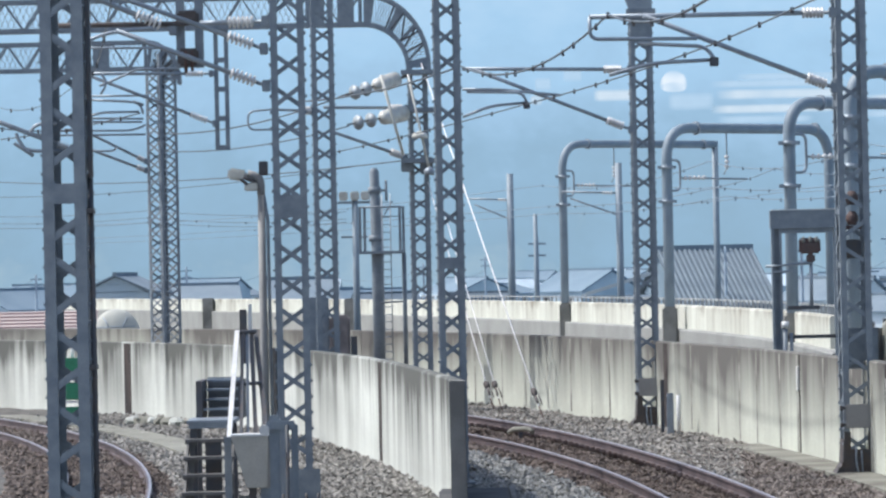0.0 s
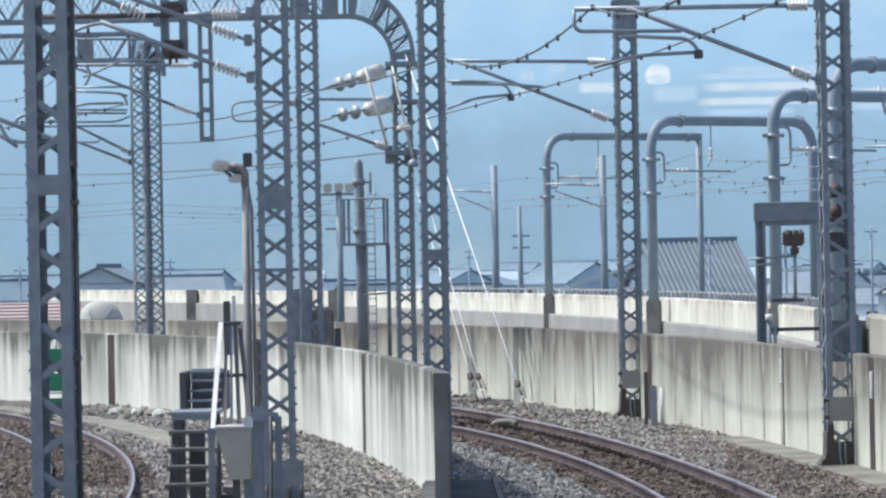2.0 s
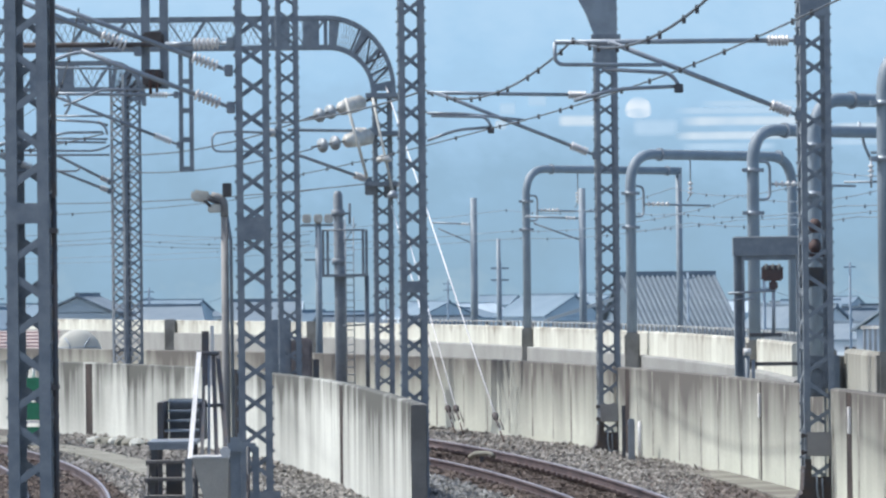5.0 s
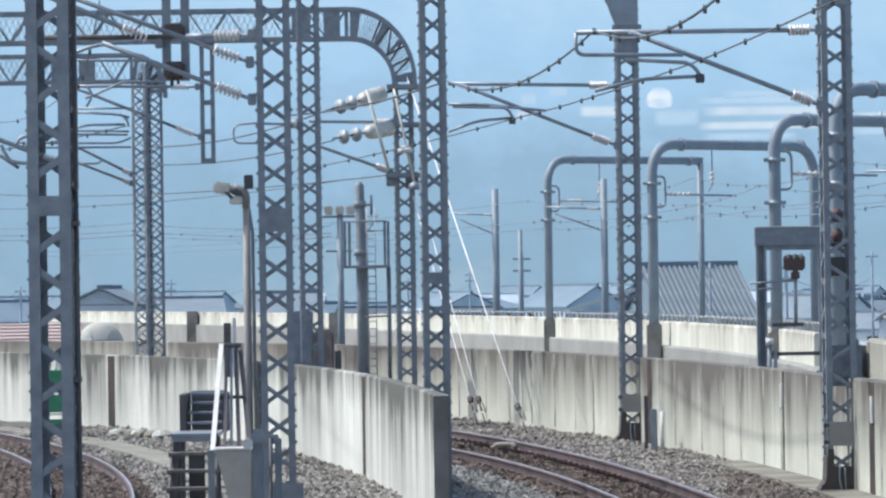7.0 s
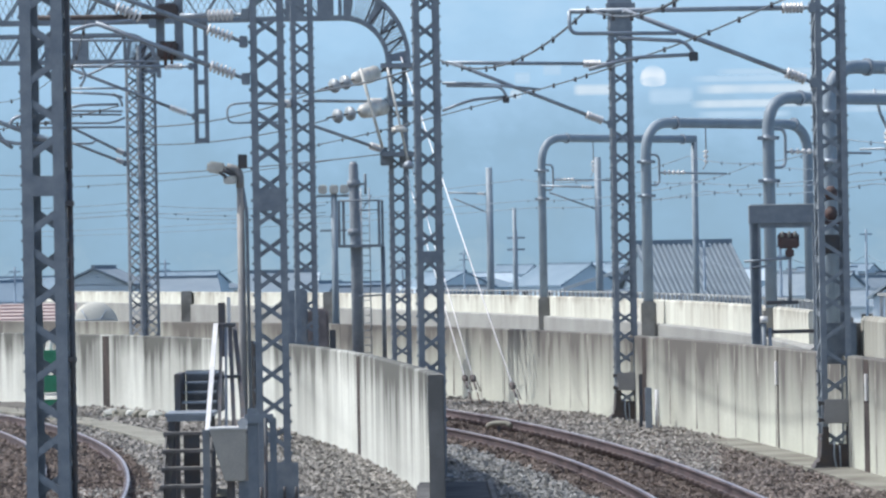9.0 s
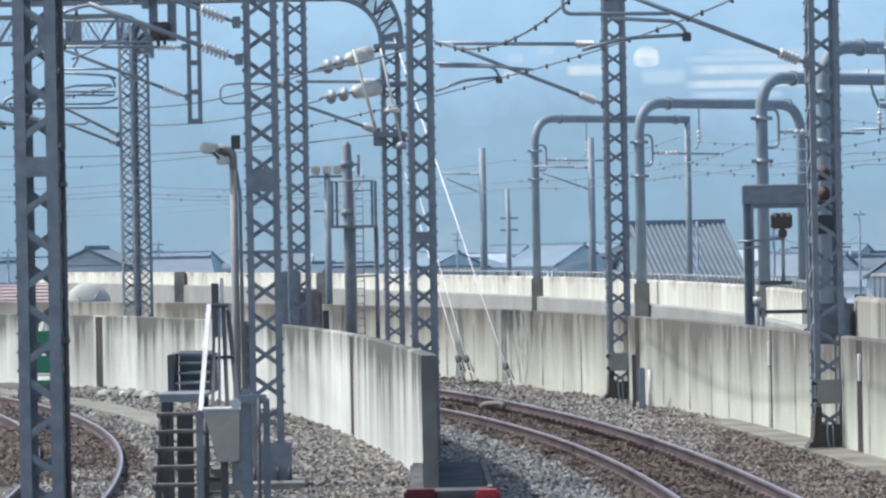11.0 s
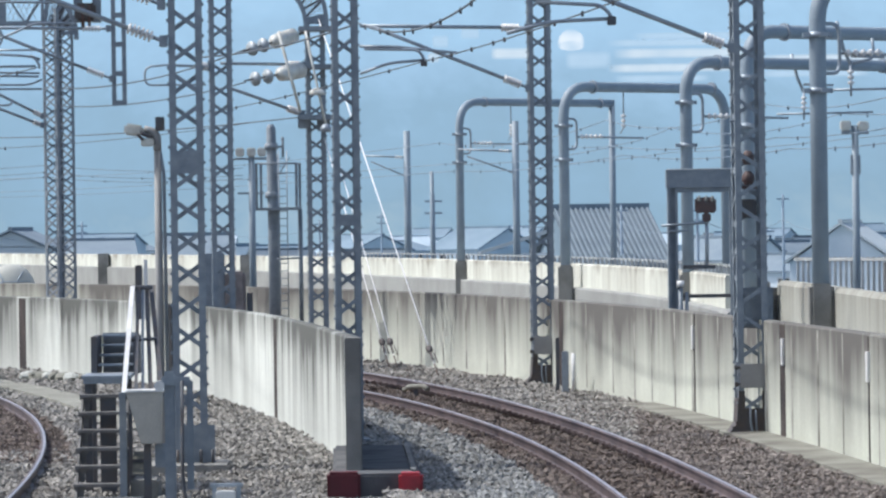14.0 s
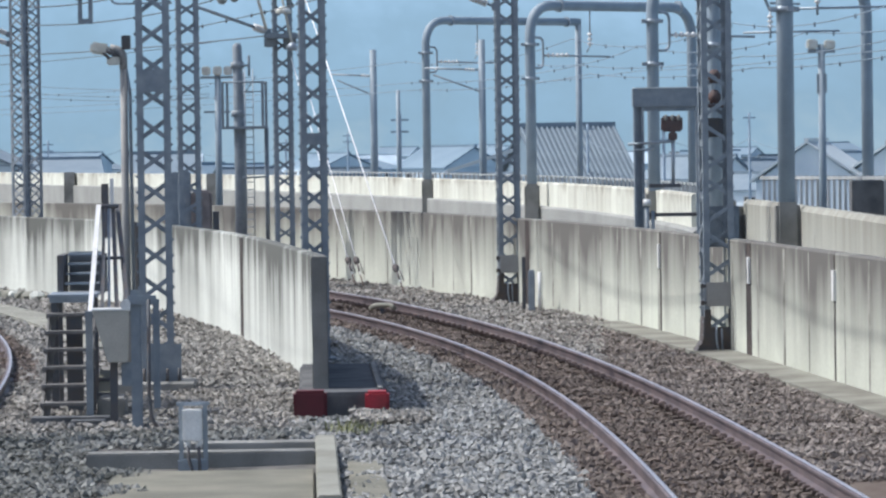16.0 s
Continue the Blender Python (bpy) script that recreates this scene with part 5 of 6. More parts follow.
part("trough_floor", boxes(((-1.9, 40.5, -0.1), (0.05, 41.3, -0.05))), M_CONC_DARK, TROUGH)
part("cover_slab", boxes(((-1.75, 36, -0.1), (0.03, 40.5, 0.01)), bevel=0.01), M_SLAB, TROUGH, "pale dusty cover slab")
part("cover_slab", boxes(((0.34, 36, -0.1), (0.66, 42.6, 0.02)), bevel=0.01), M_SLAB, TROUGH, "pale dusty cover slab")
part("trough_floor", boxes(((-1.9, 41.7, -0.1), (0.05, 43.25, -0.03))), M_CONC_DARK, TROUGH)

jb = thing("junction_box", "small white junction box on a grey stand with two cables", "junction box", "", (-1.06, 41.05, 0.13))
part("box", boxes(((-0.095, -0.06, 0.11), (0.085, 0.06, 0.40)), bevel=0.012), M_WHITE, jb)
part("gland", tubes(([(-0.05, -0.01, 0.05), (-0.05, -0.01, 0.12)], 0.03), ([(0.05, -0.01, 0.05), (0.05, -0.01, 0.12)], 0.03), seg=8), M_WHITE, jb)
part("stand", boxes(((-0.13, 0.06, -0.22), (-0.09, 0.1, 0.45)), ((0.09, 0.06, -0.22), (0.13, 0.1, 0.45)), ((-0.15, 0.05, 0.43), (0.15, 0.12, 0.46))), M_GALV, jb)
part("foot", boxes(((-0.14, 0.02, -0.22), (0.13, 0.12, -0.06)), bevel=0.01), M_GALV, jb)
part("cable", tubes((rounded([(-0.05, -0.03, 0.06), (-0.03, -0.05, -0.12), (0.05, -0.06, -0.24)], 0.08), 0.016), ([(0.05, -0.03, 0.06), (0.06, -0.06, -0.2)], 0.016), seg=6), M_DARK, jb)

# ---- gear along the outer parapet ----
root = thing("drain_ledge", "pale concrete drain ledge at the foot of the outer parapet", "ledge")
root["kind"] = "structure"
part("ledge", ribbon(WALL_R, 36, 73, 40, [(-0.55, -0.05), (-0.55, 0.035), (0.02, 0.05), (0.02, -0.05)]), M_CONC_DUST, root)
for y in (53.3, 60.3, 68.9):
    x = line(WALL_R, y)
    root = thing("wall_marker", "narrow white marker strip on the outer parapet", "marker", "wall markers")
    part("strip", boxes(((x - 0.03, y - 0.11, 1.0), (x + 0.01, y + 0.11, 1.36)), bevel=0.006), M_WHITE, root)
root = thing("wall_conduits", "dark conduits and a pale pipe beside the far outer column", "conduits", "", (3.98, 79.4, 0))
part("pipe", boxes(((-0.10, -0.05, -0.05), (0.02, 0.05, 0.72)), bevel=0.02), M_GALV, root)
part("pipe", tubes(([(0.10, -0.06, -0.05), (0.10, -0.06, 0.68)], 0.035), seg=10), M_WHITE, root, "pale pipe")
part("strut", boxes(((-0.20, 0.1, -0.05), (-0.14, 0.18, 0.95))), M_DARK, root)
root = thing("track_device", "pale curved pipe device clamped beside the rail", "track device", "", (1.28, 77.6, 0))
part("pipe", tubes((rounded([(-0.2, 0.12, 0.14), (-0.12, 0.0, 0.20), (0.13, -0.2, 0.21), (0.2, -0.3, 0.15)], 0.06), 0.045), seg=10), M_CONC_PALE, root)
part("foot", boxes(((-0.04, -0.1, -0.02), (0.03, -0.03, 0.18))), M_DARK, root)

# signal bracket frame behind the outer parapet, with rusty switchgear in it
root = thing("switch_frame", "dark steel portal frame holding rusty switchgear behind the outer parapet", "equipment frame", "", (6.04, 74.6, 0))
for x in (-0.53, 0.5):
    part("upright", boxes(((x - 0.085, -0.09, 0.0), (x - 0.045, 0.09, 3.8)), ((x + 0.045, -0.09, 0.0), (x + 0.085, 0.09, 3.8)), ((x - 0.045, -0.02, 0.0), (x + 0.045, 0.02, 3.8))), M_STEEL, root)
part("head_beam", boxes(((-0.62, -0.1, 3.52), (0.62, 0.1, 3.56)), ((-0.62, -0.02, 3.56), (0.62, 0.02, 3.78)), ((-0.62, -0.1, 3.78), (0.62, 0.1, 3.82)), ((-0.61, -0.095, 3.56), (0.61, -0.08, 3.78)), ((-0.44, -0.06, 3.44), (0.40, -0.04, 3.56))), M_STEEL, root)
part("top_strip", boxes(((-0.6, -0.11, 3.82), (0.55, 0.11, 3.835))), M_WHITE, root)
part("cross_tie", boxes(((-0.44, -0.03, 1.70), (0.42, 0.03, 1.76))), M_DARK, root)
part("end_plate", boxes(((-0.63, -0.1, 3.52), (-0.615, 0.1, 3.82)), ((0.615, -0.1, 3.52), (0.63, 0.1, 3.82))), M_STEEL, root)
gear = part("switchgear", boxes(((-0.16, -0.14, 3.10), (0.19, 0.06, 3.36)), ((-0.13, -0.16, 3.21), (0.16, -0.14, 3.27)), ((-0.04, -0.12, 2.94), (0.10, 0.02, 3.11)), bevel=0.03), M_GEAR, root, "rusty red switchgear case")
for dx in (-0.09, 0.02, 0.12):
    bm = bmesh.new()
    tube(bm, [(dx, -0.15, 3.28), (dx, -0.15, 3.31), (dx, -0.15, 3.35), (dx, -0.15, 3.38)], [0.02, 0.034, 0.03, 0.018], 10)
    part("bushing", bm, M_CONC, gear, "small pale bushing")
part("rod", tubes(([(0.03, -0.06, 2.2), (0.03, -0.06, 2.98)], 0.03), ([(-0.72, -0.08, 2.90), (0.06, -0.08, 2.94)], 0.022), ([(-0.6, -0.08, 2.80), (-0.28, -0.08, 2.82)], 0.018), seg=8), M_GALV, root)
part("shelf", boxes(((-0.36, -0.1, 2.18), (0.16, 0.1, 2.24)), bevel=0.005), M_DARK, root)
part("white_fitting", tubes(([(-0.48, -0.12, 1.93), (-0.36, -0.12, 1.93)], 0.06), seg=10), M_WHITE, root, "white fitting")
part("conduit", tubes(([(-0.42, -0.1, 0.5), (-0.42, -0.1, 1.9)], 0.04), ([(-0.32, -0.1, 0.5), (-0.32, -0.1, 1.8)], 0.03), seg=8), M_STEEL, root)
root = thing("column_switchgear", "rusty round switchgear clamped inside the near outer column", "switchgear", "", (5.64, 62.3, 0))
bm = bmesh.new()
for z in (3.82, 3.54):
    tube(bm, [(0.02, 0.04, z - 0.10), (0.02, 0.04, z - 0.04), (0.02, 0.04, z + 0.03), (0.02, 0.04, z + 0.09)], [0.05, 0.09, 0.085, 0.04], 12)
box(bm, (-0.12, -0.02, 3.38), (0.14, 0.08, 3.43), 0.01)
part("gear", bm, M_GEAR, root)
part("body_box", boxes(((-0.13, -0.02, 2.98), (0.13, 0.1, 3.24)), bevel=0.02), M_DARK, root)
part("cover_plate", boxes(((-0.1, 0.24, 1.45), (0.36, 0.30, 2.02)), bevel=0.006), M_STEEL, root)

# ---- gear beyond the middle parapet ----
root = thing("cage_mast", "grey mast with a ladder and an open cage platform", "mast", "", (-1.48, 100.0, 0))
part("shaft", tubes(([(0.04, 0, 0.0), (0.03, 0, 3.0), (0, 0, 5.2), (0, 0, 5.28)], [0.13, 0.125, 0.105, 0.06]), seg=14), M_STEEL, root)
for z in (4.79, 3.72):
    part("clamp", tubes(([(0, 0, z - 0.07), (0, 0, z + 0.07)], 0.15), seg=12), M_STEEL, root)
part("side_arm", tubes(([(0, -0.1, 4.78), (0.26, -0.1, 4.78)], 0.025), ([(0.26, -0.1, 4.55), (0.26, -0.1, 5.0)], 0.03), ([(0.12, -0.1, 4.1), (0.4, -0.1, 4.55)], 0.012), seg=6), M_STEEL, root)
part("cage_floor", boxes(((-0.36, -0.35, 3.38), (0.62, 0.35, 3.44))), M_STEEL, root)
for x, y in ((-0.33, -0.33), (-0.24, 0.3), (0.55, -0.33), (0.62, 0.3)):
    part("cage_post", boxes(((x - 0.03, y - 0.03, 3.4), (x + 0.03, y + 0.03, 4.42))), M_STEEL, root)
part("cage_rail", tubes(([(-0.33, -0.33, 4.41), (0.55, -0.33, 4.41), (0.62, 0.3, 4.41)], 0.022), ([(0.1, -0.33, 4.2), (0.55, -0.33, 4.2)], 0.012), seg=6), M_STEEL, root)
bm = bmesh.new()
for x in (0.16, 0.34):
    tube(bm, [(x, -0.2, 1.0), (x, -0.2, 4.7)], 0.013, 6)
for k in range(22):
    tube(bm, [(0.16, -0.2, 1.05 + 0.165 * k), (0.34, -0.2, 1.05 + 0.165 * k)], 0.010, 6)
part("ladder", bm, M_GALV, root)
part("prop", tubes(([(0.62, 0.3, 0.8), (0.62, 0.3, 3.4)], 0.05), ([(0.1, -0.2, 2.3), (0.62, 0.2, 2.32)], 0.02), seg=8), M_STEEL, root)
root = thing("floodlight_mast", "far grey mast with a row of small floodlights", "mast", "", (-2.15, 112.0, 0))
part("shaft", tubes(([(0, 0, 0), (0, 0, 4.85)], [0.10, 0.075]), seg=12), M_PIPE, root)
part("crossbar", boxes(((-0.42, -0.05, 4.70), (0.42, 0.05, 4.76))), M_GALV, root)
part("lower_crossbar", boxes(((-0.35, -0.04, 3.85), (0.3, 0.04, 3.9))), M_GALV, root)
for dx in (-0.28, 0.0, 0.26):
    part("lamp_head", boxes(((dx - 0.11, -0.15, 4.78), (dx + 0.11, 0.1, 5.0)), bevel=0.03), M_CREAM, root)
root = thing("trackside_cabinet", "brown-grey steel cabinet behind the middle parapet", "cabinet", "", (-2.0, 88.0, 0))
part("body", boxes(((-0.24, -0.15, 0.0), (0.17, 0.15, 2.14)), bevel=0.05), material("brown_grey_cabinet", (0.30, 0.265, 0.255), 0.7, 0.0, (0.13, 0.115, 0.115), 3.0, 0.4), root)
part("dark_side", boxes(((0.18, -0.1, 0.0), (0.30, 0.1, 1.72))), M_DARK, root)
part("blue_case", boxes(((-0.62, 0.2, 0.0), (-0.25, 0.5, 2.5)), bevel=0.02), M_STEEL, root, "blue-grey case")
root = thing("wall_post", "dark post set in the joint of the middle parapet", "post", "", (line(WALL_L, 84.8) - 0.06, 84.8, 0))
part("post", boxes(((-0.07, -0.05, -0.05), (0.05, 0.06, 1.58)), bevel=0.01), M_DARK, root)

# green relay signal with a ladder by the yard track
root = thing("green_signal_stand", "green enamelled trackside equipment with white shelves and a dark ladder", "trackside equipment", "", (-7.42, 90.0, 0))
for z, h in ((0.12, 0.36), (0.55, 0.42), (1.04, 0.42)):
    part("green_case", boxes(((-0.21, -0.14, z), (0.19, 0.14, z + h - 0.07)), bevel=0.04), M_GREEN, root, "green enamelled case")
    part("white_shelf", boxes(((-0.19, -0.16, z - 0.06), (0.19, 0.16, z - 0.02)), bevel=0.005), M_WHITE, root, "white shelf")
part("green_tube", tubes(([(0.42, 0, 0.0), (0.40, 0, 0.75)], 0.03), seg=8), M_GREEN, root)
part("white_post", tubes(([(0.46, 0, 0.0), (0.34, 0, 1.5)], 0.035), ([(-0.02, 0.1, 1.2), (0.0, 0.1, 1.75)], 0.03), seg=8), M_WHITE, root, "white post")
bm = bmesh.new()
tube(bm, [(-0.52, -0.1, 0.0), (-0.28, 0.25, 1.7)], 0.035, 6)
tube(bm, [(-0.36, -0.1, 0.0), (-0.12, 0.25, 1.7)], 0.035, 6)
for k in range(7):
    f = (k + 0.5) / 7
    tube(bm, [(-0.52 + 0.24 * f, -0.1 + 0.35 * f, 1.7 * f), (-0.36 + 0.24 * f, -0.1 + 0.35 * f, 1.7 * f)], 0.02, 6)
part("ladder", bm, M_DARK, root, "dark ladder")
root = thing("pipe_on_column", "dark cable duct strapped to the near lattice column", "cable duct", "", (-3.72, 45.0, 0))
part("duct", boxes(((0.218, -0.17, 3.9), (0.262, -0.02, 8.0)), bevel=0.01), M_DARK, root)
part("cable", tubes(([(0.235, -0.1, 0.2), (0.24, -0.12, 1.4), (0.235, -0.1, 3.9)], 0.028), seg=8), M_DARK, root)
part("strap", boxes(((0.19, -0.21, 3.55), (0.27, 0.02, 3.60)), ((0.19, -0.21, 2.0), (0.27, 0.02, 2.05))), M_DARK, root)

# ---- pale hood and low roof beyond the yard track ----
root = thing("low_roof", "faded pink sheet roof of a low shed beyond the parapet", "shed", "", (-18.0, 190.0, 0))
bm = bmesh.new()
f = [bm.verts.new(p) for p in ((-4.5, -1.2, 1.0), (3.4, -1.2, 1.0), (3.4, 1.0, 1.74), (-4.5, 1.0, 1.74))]
g = [bm.verts.new((v.co.x, v.co.y, v.co.z - 0.08)) for v in f]
bm.faces.new(f)
bm.faces.new(g[::-1])
for i in range(4):
    bm.faces.new((f[i], g[i], g[(i + 1) % 4], f[(i + 1) % 4]))
part("roof", bm, M_PINK, root)
for k in range(5):
    part("roof_batten", boxes(((-4.5, -1.0 + 0.42 * k, 1.06 + 0.141 * k), (3.4, -0.94 + 0.42 * k, 1.13 + 0.141 * k))), M_ROOF_PINK, root, "darker batten")
part("wall", boxes(((-4.3, -0.8, -6), (3.2, 0.9, 1.0))), M_HOUSE, root)


M_PALE_SHEET = material("pale_cream_sheet", (0.52, 0.53, 0.48), 0.8, 0.0, (0.44, 0.45, 0.42), 1.5, 0.4)
root = thing("arched_hood", "pale arched sheet hood with crossing bars beyond the parapet", "hood", "", (-13.1, 180.0, 0))
bm = bmesh.new()
bmesh.ops.create_uvsphere(bm, u_segments=28, v_segments=16, radius=1.0, matrix=Matrix.LocRotScale((0, 0.5, 0.75), None, (0.98, 0.5, 1.08)))
bmesh.ops.delete(bm, geom=[v for v in bm.verts if v.co.z < 0.70], context="VERTS")
part("hood", bm, M_PALE_SHEET, root, smooth=True)
part("drum", boxes(((-0.95, 0.05, -0.7), (0.95, 0.95, 0.78)), bevel=0.03), M_PALE_SHEET, root)
for pts in ([(-0.80, 0.02, 1.10), (0.80, 0.02, 1.12)], [(-0.5, 0.18, 1.5), (-0.25, 0.0, 1.12), (-0.5, 0.0, 0.75)], [(0.5, 0.18, 1.5), (0.25, 0.0, 1.12), (0.5, 0.0, 0.75)]):
    part("bar", tubes((rounded(pts, 0.15) if len(pts) > 2 else pts, 0.03), seg=6), M_GALV, root)


# ---- houses of the town ----
def house(x, y, w, d, eave, ridge, rz, roof, wall=None, windows=0, corrugated=False, label="hazy low house with a gabled roof"):
    root = thing("house", label, "house", "houses of the town", (x, y, -6), rz)
    eave, ridge = eave + 6, ridge + 6
    part("wall", boxes(((-w / 2 + 0.3, -d / 2 + 0.3, 0), (w / 2 - 0.3, d / 2 - 0.3, eave))), wall or M_HOUSE, root)
    for s in (-1, 1):
        bm = bmesh.new()
        p = [(-w / 2, s * d / 2, eave), (w / 2, s * d / 2, eave), (w / 2, 0, ridge), (-w / 2, 0, ridge)]
        f = [bm.verts.new(q) for q in p]
        g = [bm.verts.new((q[0], q[1], q[2] - 0.15)) for q in p]
        bm.faces.new(f)
        bm.faces.new(g[::-1])
        for i in range(4):
            bm.faces.new((f[i], g[i], g[(i + 1) % 4], f[(i + 1) % 4]))
        bmesh.ops.recalc_face_normals(bm, faces=bm.faces)
        slab = part("roof_slope", bm, roof, root)
        if corrugated and s == -1:
            n = int(w / 0.34)
            bm = bmesh.new()
            beam(bm, (0, -d / 2, eave + 0.06), (0, 0, ridge + 0.06), 0.12, 0.12)
            # ribs paler than the dark sheet, so their light and gaps are painted
            rib = mesh_of("roof_rib", bm, M_ROOF_RIB)
            for k in range(n):
                ob = new("roof_rib", rib)
                ob.parent = slab
                ob.matrix_basis = pose(-w / 2 + (k + 0.5) * w / n, 0, 0)
    bm = bmesh.new()
    beam(bm, (-w / 2, 0, ridge + 0.05), (w / 2, 0, ridge + 0.05), 0.42 if corrugated else 0.3, 0.45 if corrugated else 0.22)
    part("ridge", bm, M_ROOF_DARK if corrugated else roof, root)
    for s in (-1, 1):
        bm = bmesh.new()
        f = [bm.verts.new(q) for q in ((s * (w / 2 - 0.3), -d / 2 + 0.3, eave - 0.1), (s * (w / 2 - 0.3), d / 2 - 0.3, eave - 0.1), (s * (w / 2 - 0.3), 0, ridge - 0.2))]
        bm.faces.new(f)
        part("gable", bm, wall or M_HOUSE, root)
    for k in range(windows):
        xx = -w / 2 + (k + 0.7) * w / (windows + 0.4)
        win = part("window", boxes(((xx - 0.6, -d / 2 + 0.27, eave - 1.8), (xx + 0.6, -d / 2 + 0.3, eave - 0.5))), M_WHITE, root)
        part("pane", boxes(((xx - 0.5, -d / 2 + 0.25, eave - 1.7), (xx + 0.5, -d / 2 + 0.268, eave - 0.6))), M_PANE, win)
    return root


house(17.35, 300, 6.6, 16, 0.5, 4.3, 9, M_ROOF, M_FAR_ROOF, corrugated=True, label="low house with a blue-grey ribbed sheet roof behind the parapet")
root = thing("low_shed", "low hazy shed with a pale slanting roof verge behind the parapet", "shed", "", (0, 285, 0))
bm = bmesh.new()
beam(bm, (8.91, 0, 1.50), (13.23, 0, 2.81), 0.30, 0.22)
part("verge", bm, M_ROOF_PALE, root, "pale roof verge")
bm = bmesh.new()
beam(bm, (8.91, 3, 1.45), (13.23, 3, 2.76), 6.0, 0.10)
part("roof_slope", bm, M_ROOF_DARK, root)
part("wall", boxes(((9.51, 0.3, -6), (13.23, 6, 1.40))), M_HOUSE, root)
house(30.6, 270, 5, 7, 0.8, 3.1, 70, M_ROOF_PALE, label="pale sheet-roofed house close behind the line")
house(36.2, 270, 7, 7, 0.8, 2.9, 60, M_ROOF_PALE, label="pale sheet-roofed house close behind the line")
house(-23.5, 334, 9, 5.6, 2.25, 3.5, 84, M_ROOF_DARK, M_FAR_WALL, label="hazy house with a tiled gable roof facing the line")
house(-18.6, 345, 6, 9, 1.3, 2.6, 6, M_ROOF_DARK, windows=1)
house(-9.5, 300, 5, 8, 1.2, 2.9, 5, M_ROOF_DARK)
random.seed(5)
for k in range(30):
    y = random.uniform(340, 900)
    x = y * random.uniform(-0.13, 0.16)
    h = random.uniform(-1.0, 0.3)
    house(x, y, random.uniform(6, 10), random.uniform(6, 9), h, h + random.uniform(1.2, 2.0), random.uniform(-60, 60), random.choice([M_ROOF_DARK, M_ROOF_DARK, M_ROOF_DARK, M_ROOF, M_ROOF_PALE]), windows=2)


# farther houses, hazy only through their tinted materials
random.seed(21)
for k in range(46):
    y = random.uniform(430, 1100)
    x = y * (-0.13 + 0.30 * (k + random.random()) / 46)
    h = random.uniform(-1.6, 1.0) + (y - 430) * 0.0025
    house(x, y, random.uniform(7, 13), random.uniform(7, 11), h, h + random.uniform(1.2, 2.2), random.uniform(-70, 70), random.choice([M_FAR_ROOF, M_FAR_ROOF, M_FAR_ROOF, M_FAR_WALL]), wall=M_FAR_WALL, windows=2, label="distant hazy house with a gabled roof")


# ---- utility poles ----
def utility_pole(x, y, top, arms=2):
    root = thing("utility_pole", "thin hazy utility pole with cross-arms in the town", "utility pole", "utility poles", (x, y, -6))
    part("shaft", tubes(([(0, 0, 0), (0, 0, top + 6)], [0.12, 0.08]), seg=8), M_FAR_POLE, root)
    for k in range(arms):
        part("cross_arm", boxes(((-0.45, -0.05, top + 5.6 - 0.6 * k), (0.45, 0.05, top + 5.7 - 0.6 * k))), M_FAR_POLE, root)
    return root


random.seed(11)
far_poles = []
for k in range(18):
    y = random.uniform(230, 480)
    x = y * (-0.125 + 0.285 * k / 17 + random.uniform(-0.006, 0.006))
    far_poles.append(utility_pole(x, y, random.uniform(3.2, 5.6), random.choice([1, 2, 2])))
for a, b in zip(far_poles, far_poles[1:]):
    pa, pb = a.location + Vector((0, 0, 9.4)), b.location + Vector((0, 0, 9.4))
    if (pb - pa).length < 160:
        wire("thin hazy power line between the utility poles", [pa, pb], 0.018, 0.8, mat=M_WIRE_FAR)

# ---- ballast stones ----
def stones(name, label, mat, region, y0, y1, seed, size=0.030, lift=0.0):
    """Loose angular stones strewn over a stretch of the bed; region(y) gives its two edges."""
    rng = np.random.default_rng(seed)
    px, py, ps = [], [], []
    y = y0
    while y < y1:
        pitch = 0.060 + max(0.0, y - 52) * 0.0016
        a, b = region(y)
        if b > a:
            n = int((b - a) / pitch)
            px.append(a + (np.arange(n) + rng.random(n)) * pitch)
            py.append(y + rng.normal(0, pitch * 0.5, n))
            ps.append(np.full(n, size * (0.8 + 0.2 * pitch / 0.060)))
        y += pitch * 1.05
    px, py, ps = np.concatenate(px), np.concatenate(py), np.concatenate(ps)
    n = len(px)
    base = np.array([(1, 0, 0), (-1, 0, 0), (0, 1, 0), (0, -1, 0), (0, 0, 1), (0, 0, -1)], float)
    v = base[None] + rng.normal(0, 0.32, (n, 6, 3))
    ang = rng.random(n) * math.tau
    c, s = np.cos(ang)[:, None], np.sin(ang)[:, None]
    sc = (ps * rng.uniform(0.65, 1.45, n))[:, None]
    vx, vy, vz = v[..., 0] * c - v[..., 1] * s, v[..., 0] * s + v[..., 1] * c, v[..., 2] * 0.8
    zz = np.array([0.05 * noise.noise((x * 1.3, q * 0.9, 3)) for x, q in zip(px, py)])
    co = np.stack([px[:, None] + vx * sc, py[:, None] + vy * sc, (zz + lift + rng.uniform(-0.03, 0.02, n))[:, None] + vz * sc], 2).reshape(-1, 3)
    tri = np.array([(0, 2, 4), (2, 1, 4), (1, 3, 4), (3, 0, 4), (2, 0, 5), (1, 2, 5), (3, 1, 5), (0, 3, 5)])
    faces = (tri[None] + (np.arange(n) * 6)[:, None, None]).reshape(-1, 3)
    me = bpy.data.meshes.new(name)
    me.from_pydata(co.tolist(), [], faces.tolist())
    me.materials.append(mat)
    return tagged(new(name, me), label, "ballast", kind="stuff")


def left_edge(y):
    return max(line(RAIL_L, y) - 3.2, line(WALL_L, y) + 0.2) if y > 55.5 else (0.9 if y > 48 else 0.28 if y < 43.8 else -0.2)


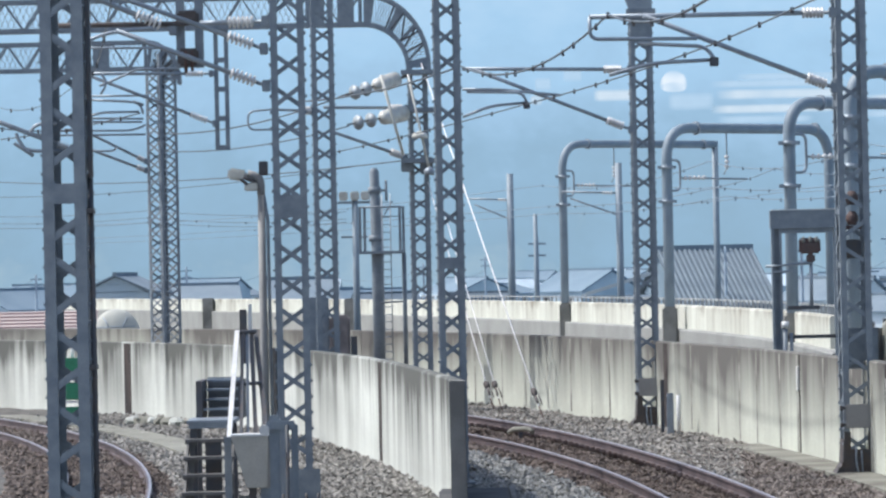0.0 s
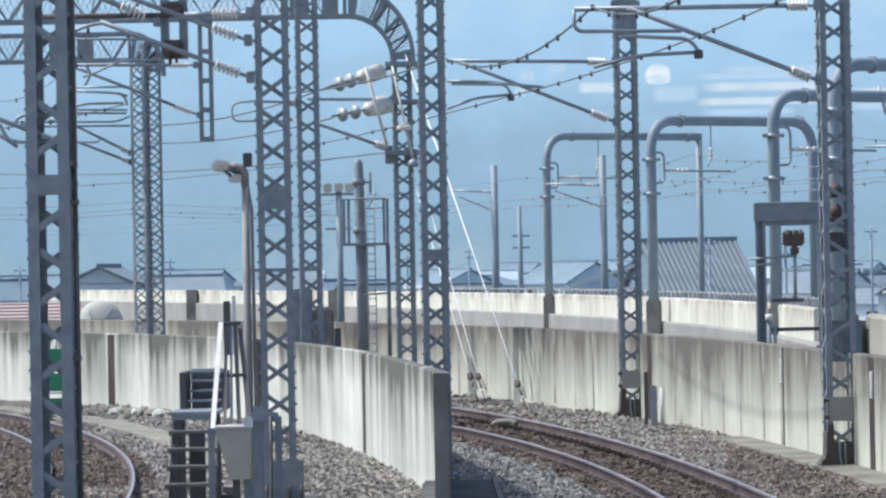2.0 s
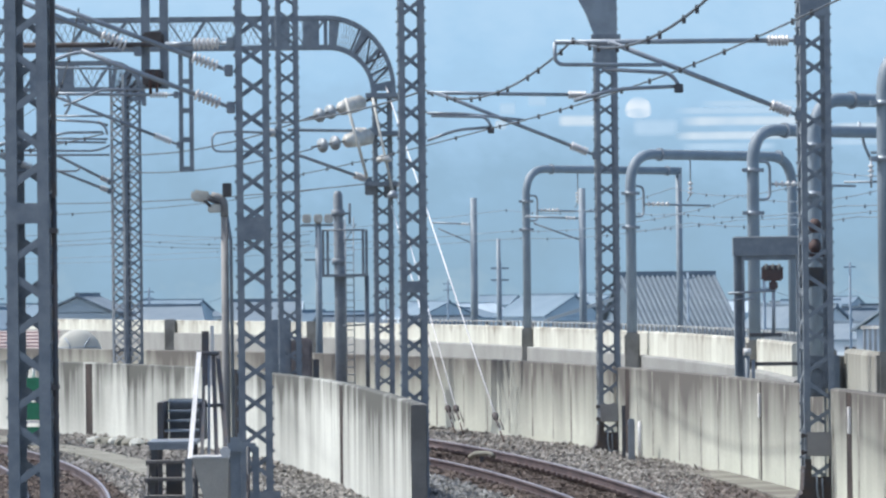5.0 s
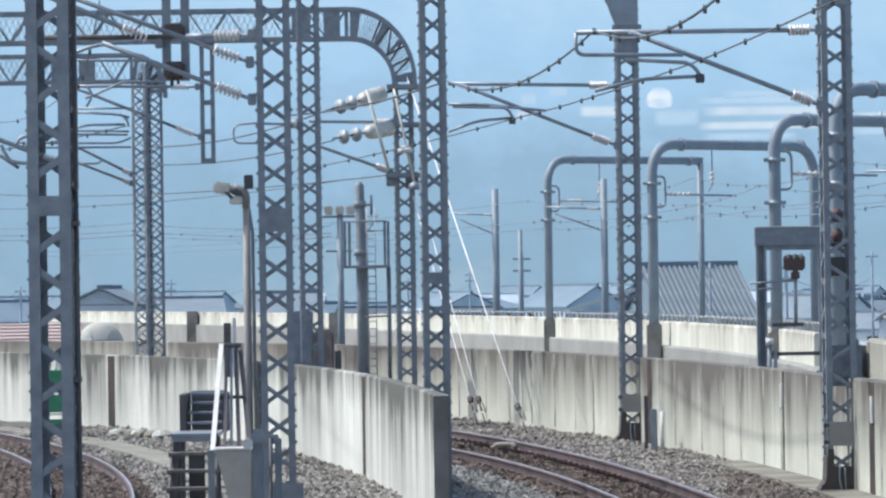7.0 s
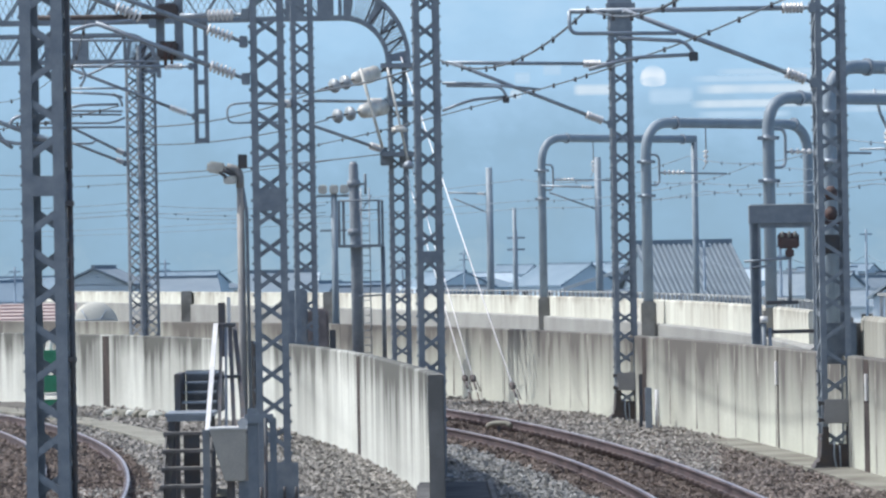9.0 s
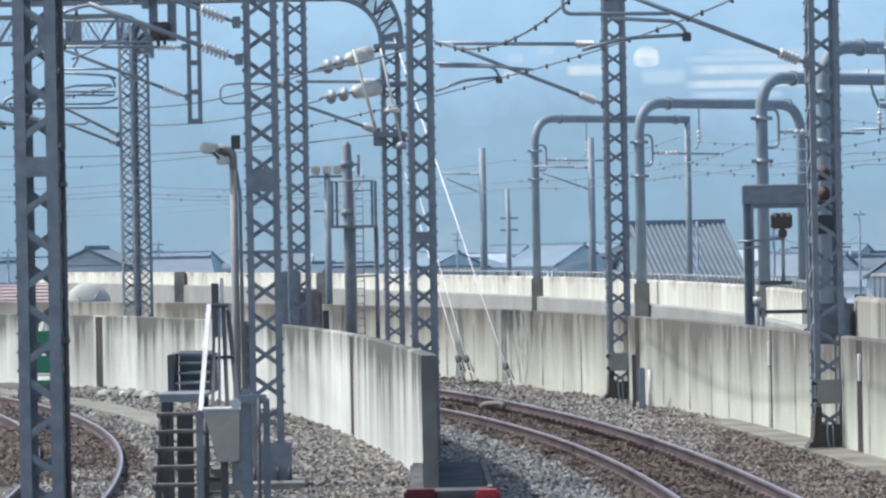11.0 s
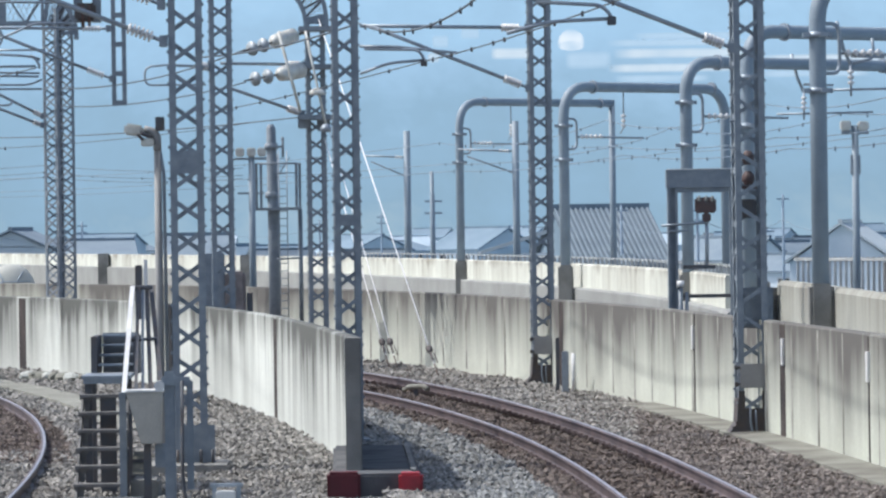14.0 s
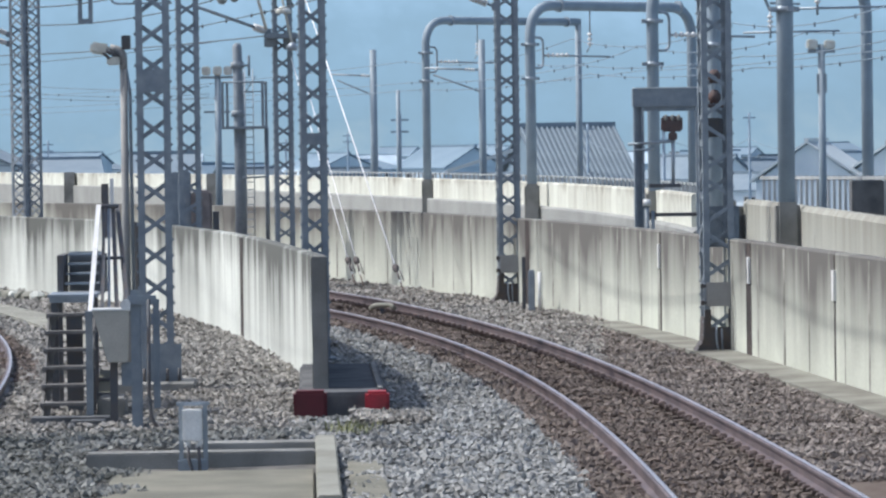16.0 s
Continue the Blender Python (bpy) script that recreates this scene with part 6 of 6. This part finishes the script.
stones("ballast_stones", "rust-brown angular ballast between and beside the rails", M_STONE_BROWN, lambda y: (line(RAIL_L, y) + 0.08, line(RAIL_R, y) - 0.1), 35, 86, 1, size=0.023, lift=0.028)
stones("ballast_stones", "grey-brown angular ballast between the rail and the outer parapet", M_STONE_MID, lambda y: (line(RAIL_R, y) + 0.06, line(WALL_R, y) - (0.5 if y < 72 else 0.02)), 38, 71, 2, size=0.025)
stones("ballast_stones", "ash-grey angular ballast at the foot of the outer parapet", M_STONE_TAN, lambda y: (line(RAIL_R, y) + 0.1, line(WALL_R, y) - (0.5 if y < 72 else 0.02)), 70.5, 100, 7)
stones("ballast_stones", "paler stones scattered over the outer ballast", M_STONE_TAN, lambda y: (line(RAIL_R, y) + 0.1, line(RAIL_R, y) + 0.1 + (line(WALL_R, y) - 0.5 - line(RAIL_R, y)) * (0.25 + 0.06 * (y - 60))), 60, 70.5, 8, lift=0.008)
stones("ballast_stones", "pale grey fresh ballast inside the curve", M_STONE_GREY, lambda y: (left_edge(y), line(RAIL_L, y) - 0.45), 35, 84, 3)
stones("ballast_stones", "dark brown ballast at the foot of the inner rail", M_STONE_BROWN, lambda y: (line(RAIL_L, y) - 0.5, line(RAIL_L, y) - 0.06), 35, 84, 4)
stones("ballast_stones", "tan-grey ballast of the yard below the middle parapet", M_STONE_TAN, lambda y: (line(TRACK_B, y) + 0.35 if y > 60 else -5.0, min(line(WALL_L, y) - 0.02, 0.02) if y > 48 else (0.02 if y > 43.8 else -2.02)), 46.2, 98, 5)
stones("ballast_stones", "dark mossy ballast beside the steps and the trough", M_STONE_DARK, lambda y: (-5.0, 0.02 if y > 43.8 else -2.02 if y > 41.2 else -1.6 + 0.25 * math.sin(y * 3)), 36, 46.5, 15)
stones("ballast_stones", "brown ballast of the yard track", M_STONE_BROWN, lambda y: (line(TRACK_B, y) - 2.0, line(TRACK_B, y) + 0.4), 57, 98, 6)

stones("ballast_stones", "grey ballast heaped against the end block", M_STONE_TAN, lambda y: (0.45, 1.25), 46.6, 48.4, 12, size=0.034, lift=0.07)

# pale rubble at the foot of the middle parapet
random.seed(8)
for k in range(7):
    x, y = -6.35 + 0.16 * k, 91.6 - 0.25 * k
    bm = bmesh.new()
    bmesh.ops.create_icosphere(bm, subdivisions=2, radius=1.0)
    for v in bm.verts:
        v.co = Vector((v.co.x * 0.16, v.co.y * 0.22, v.co.z * 0.10)) * (1 + 0.45 * noise.noise(v.co * 1.7 + Vector((k * 3.1, 0, 0))))
    root = part("rubble_lump", bm, M_CONC_PALE if k % 3 else M_WALL_L)
    root.location = (x, y, 0.06)
    tagged(root, "pale broken concrete lump lying on the ballast", "rubble", "rubble lumps")

# weeds beside the end block
rng = np.random.default_rng(9)
co, faces = [], []
for k in range(130):
    x, y = 0.46 + rng.normal(0, 0.16), 46.3 + rng.normal(0, 0.5)
    a, h, w = rng.random() * math.tau, rng.uniform(0.04, 0.12), rng.uniform(0.006, 0.014)
    dx, dy = math.cos(a), math.sin(a)
    n = len(co)
    co += [(x - dy * w, y + dx * w, 0.0), (x + dy * w, y - dx * w, 0.0), (x + dx * h * 0.5, y + dy * h * 0.5, h)]
    faces.append((n, n + 1, n + 2))
me = bpy.data.meshes.new("weeds")
me.from_pydata(co, [], faces)
me.materials.append(M_WEED)
tagged(new("weeds", me), "yellow-green weeds growing in the ballast", "weeds", kind="stuff")
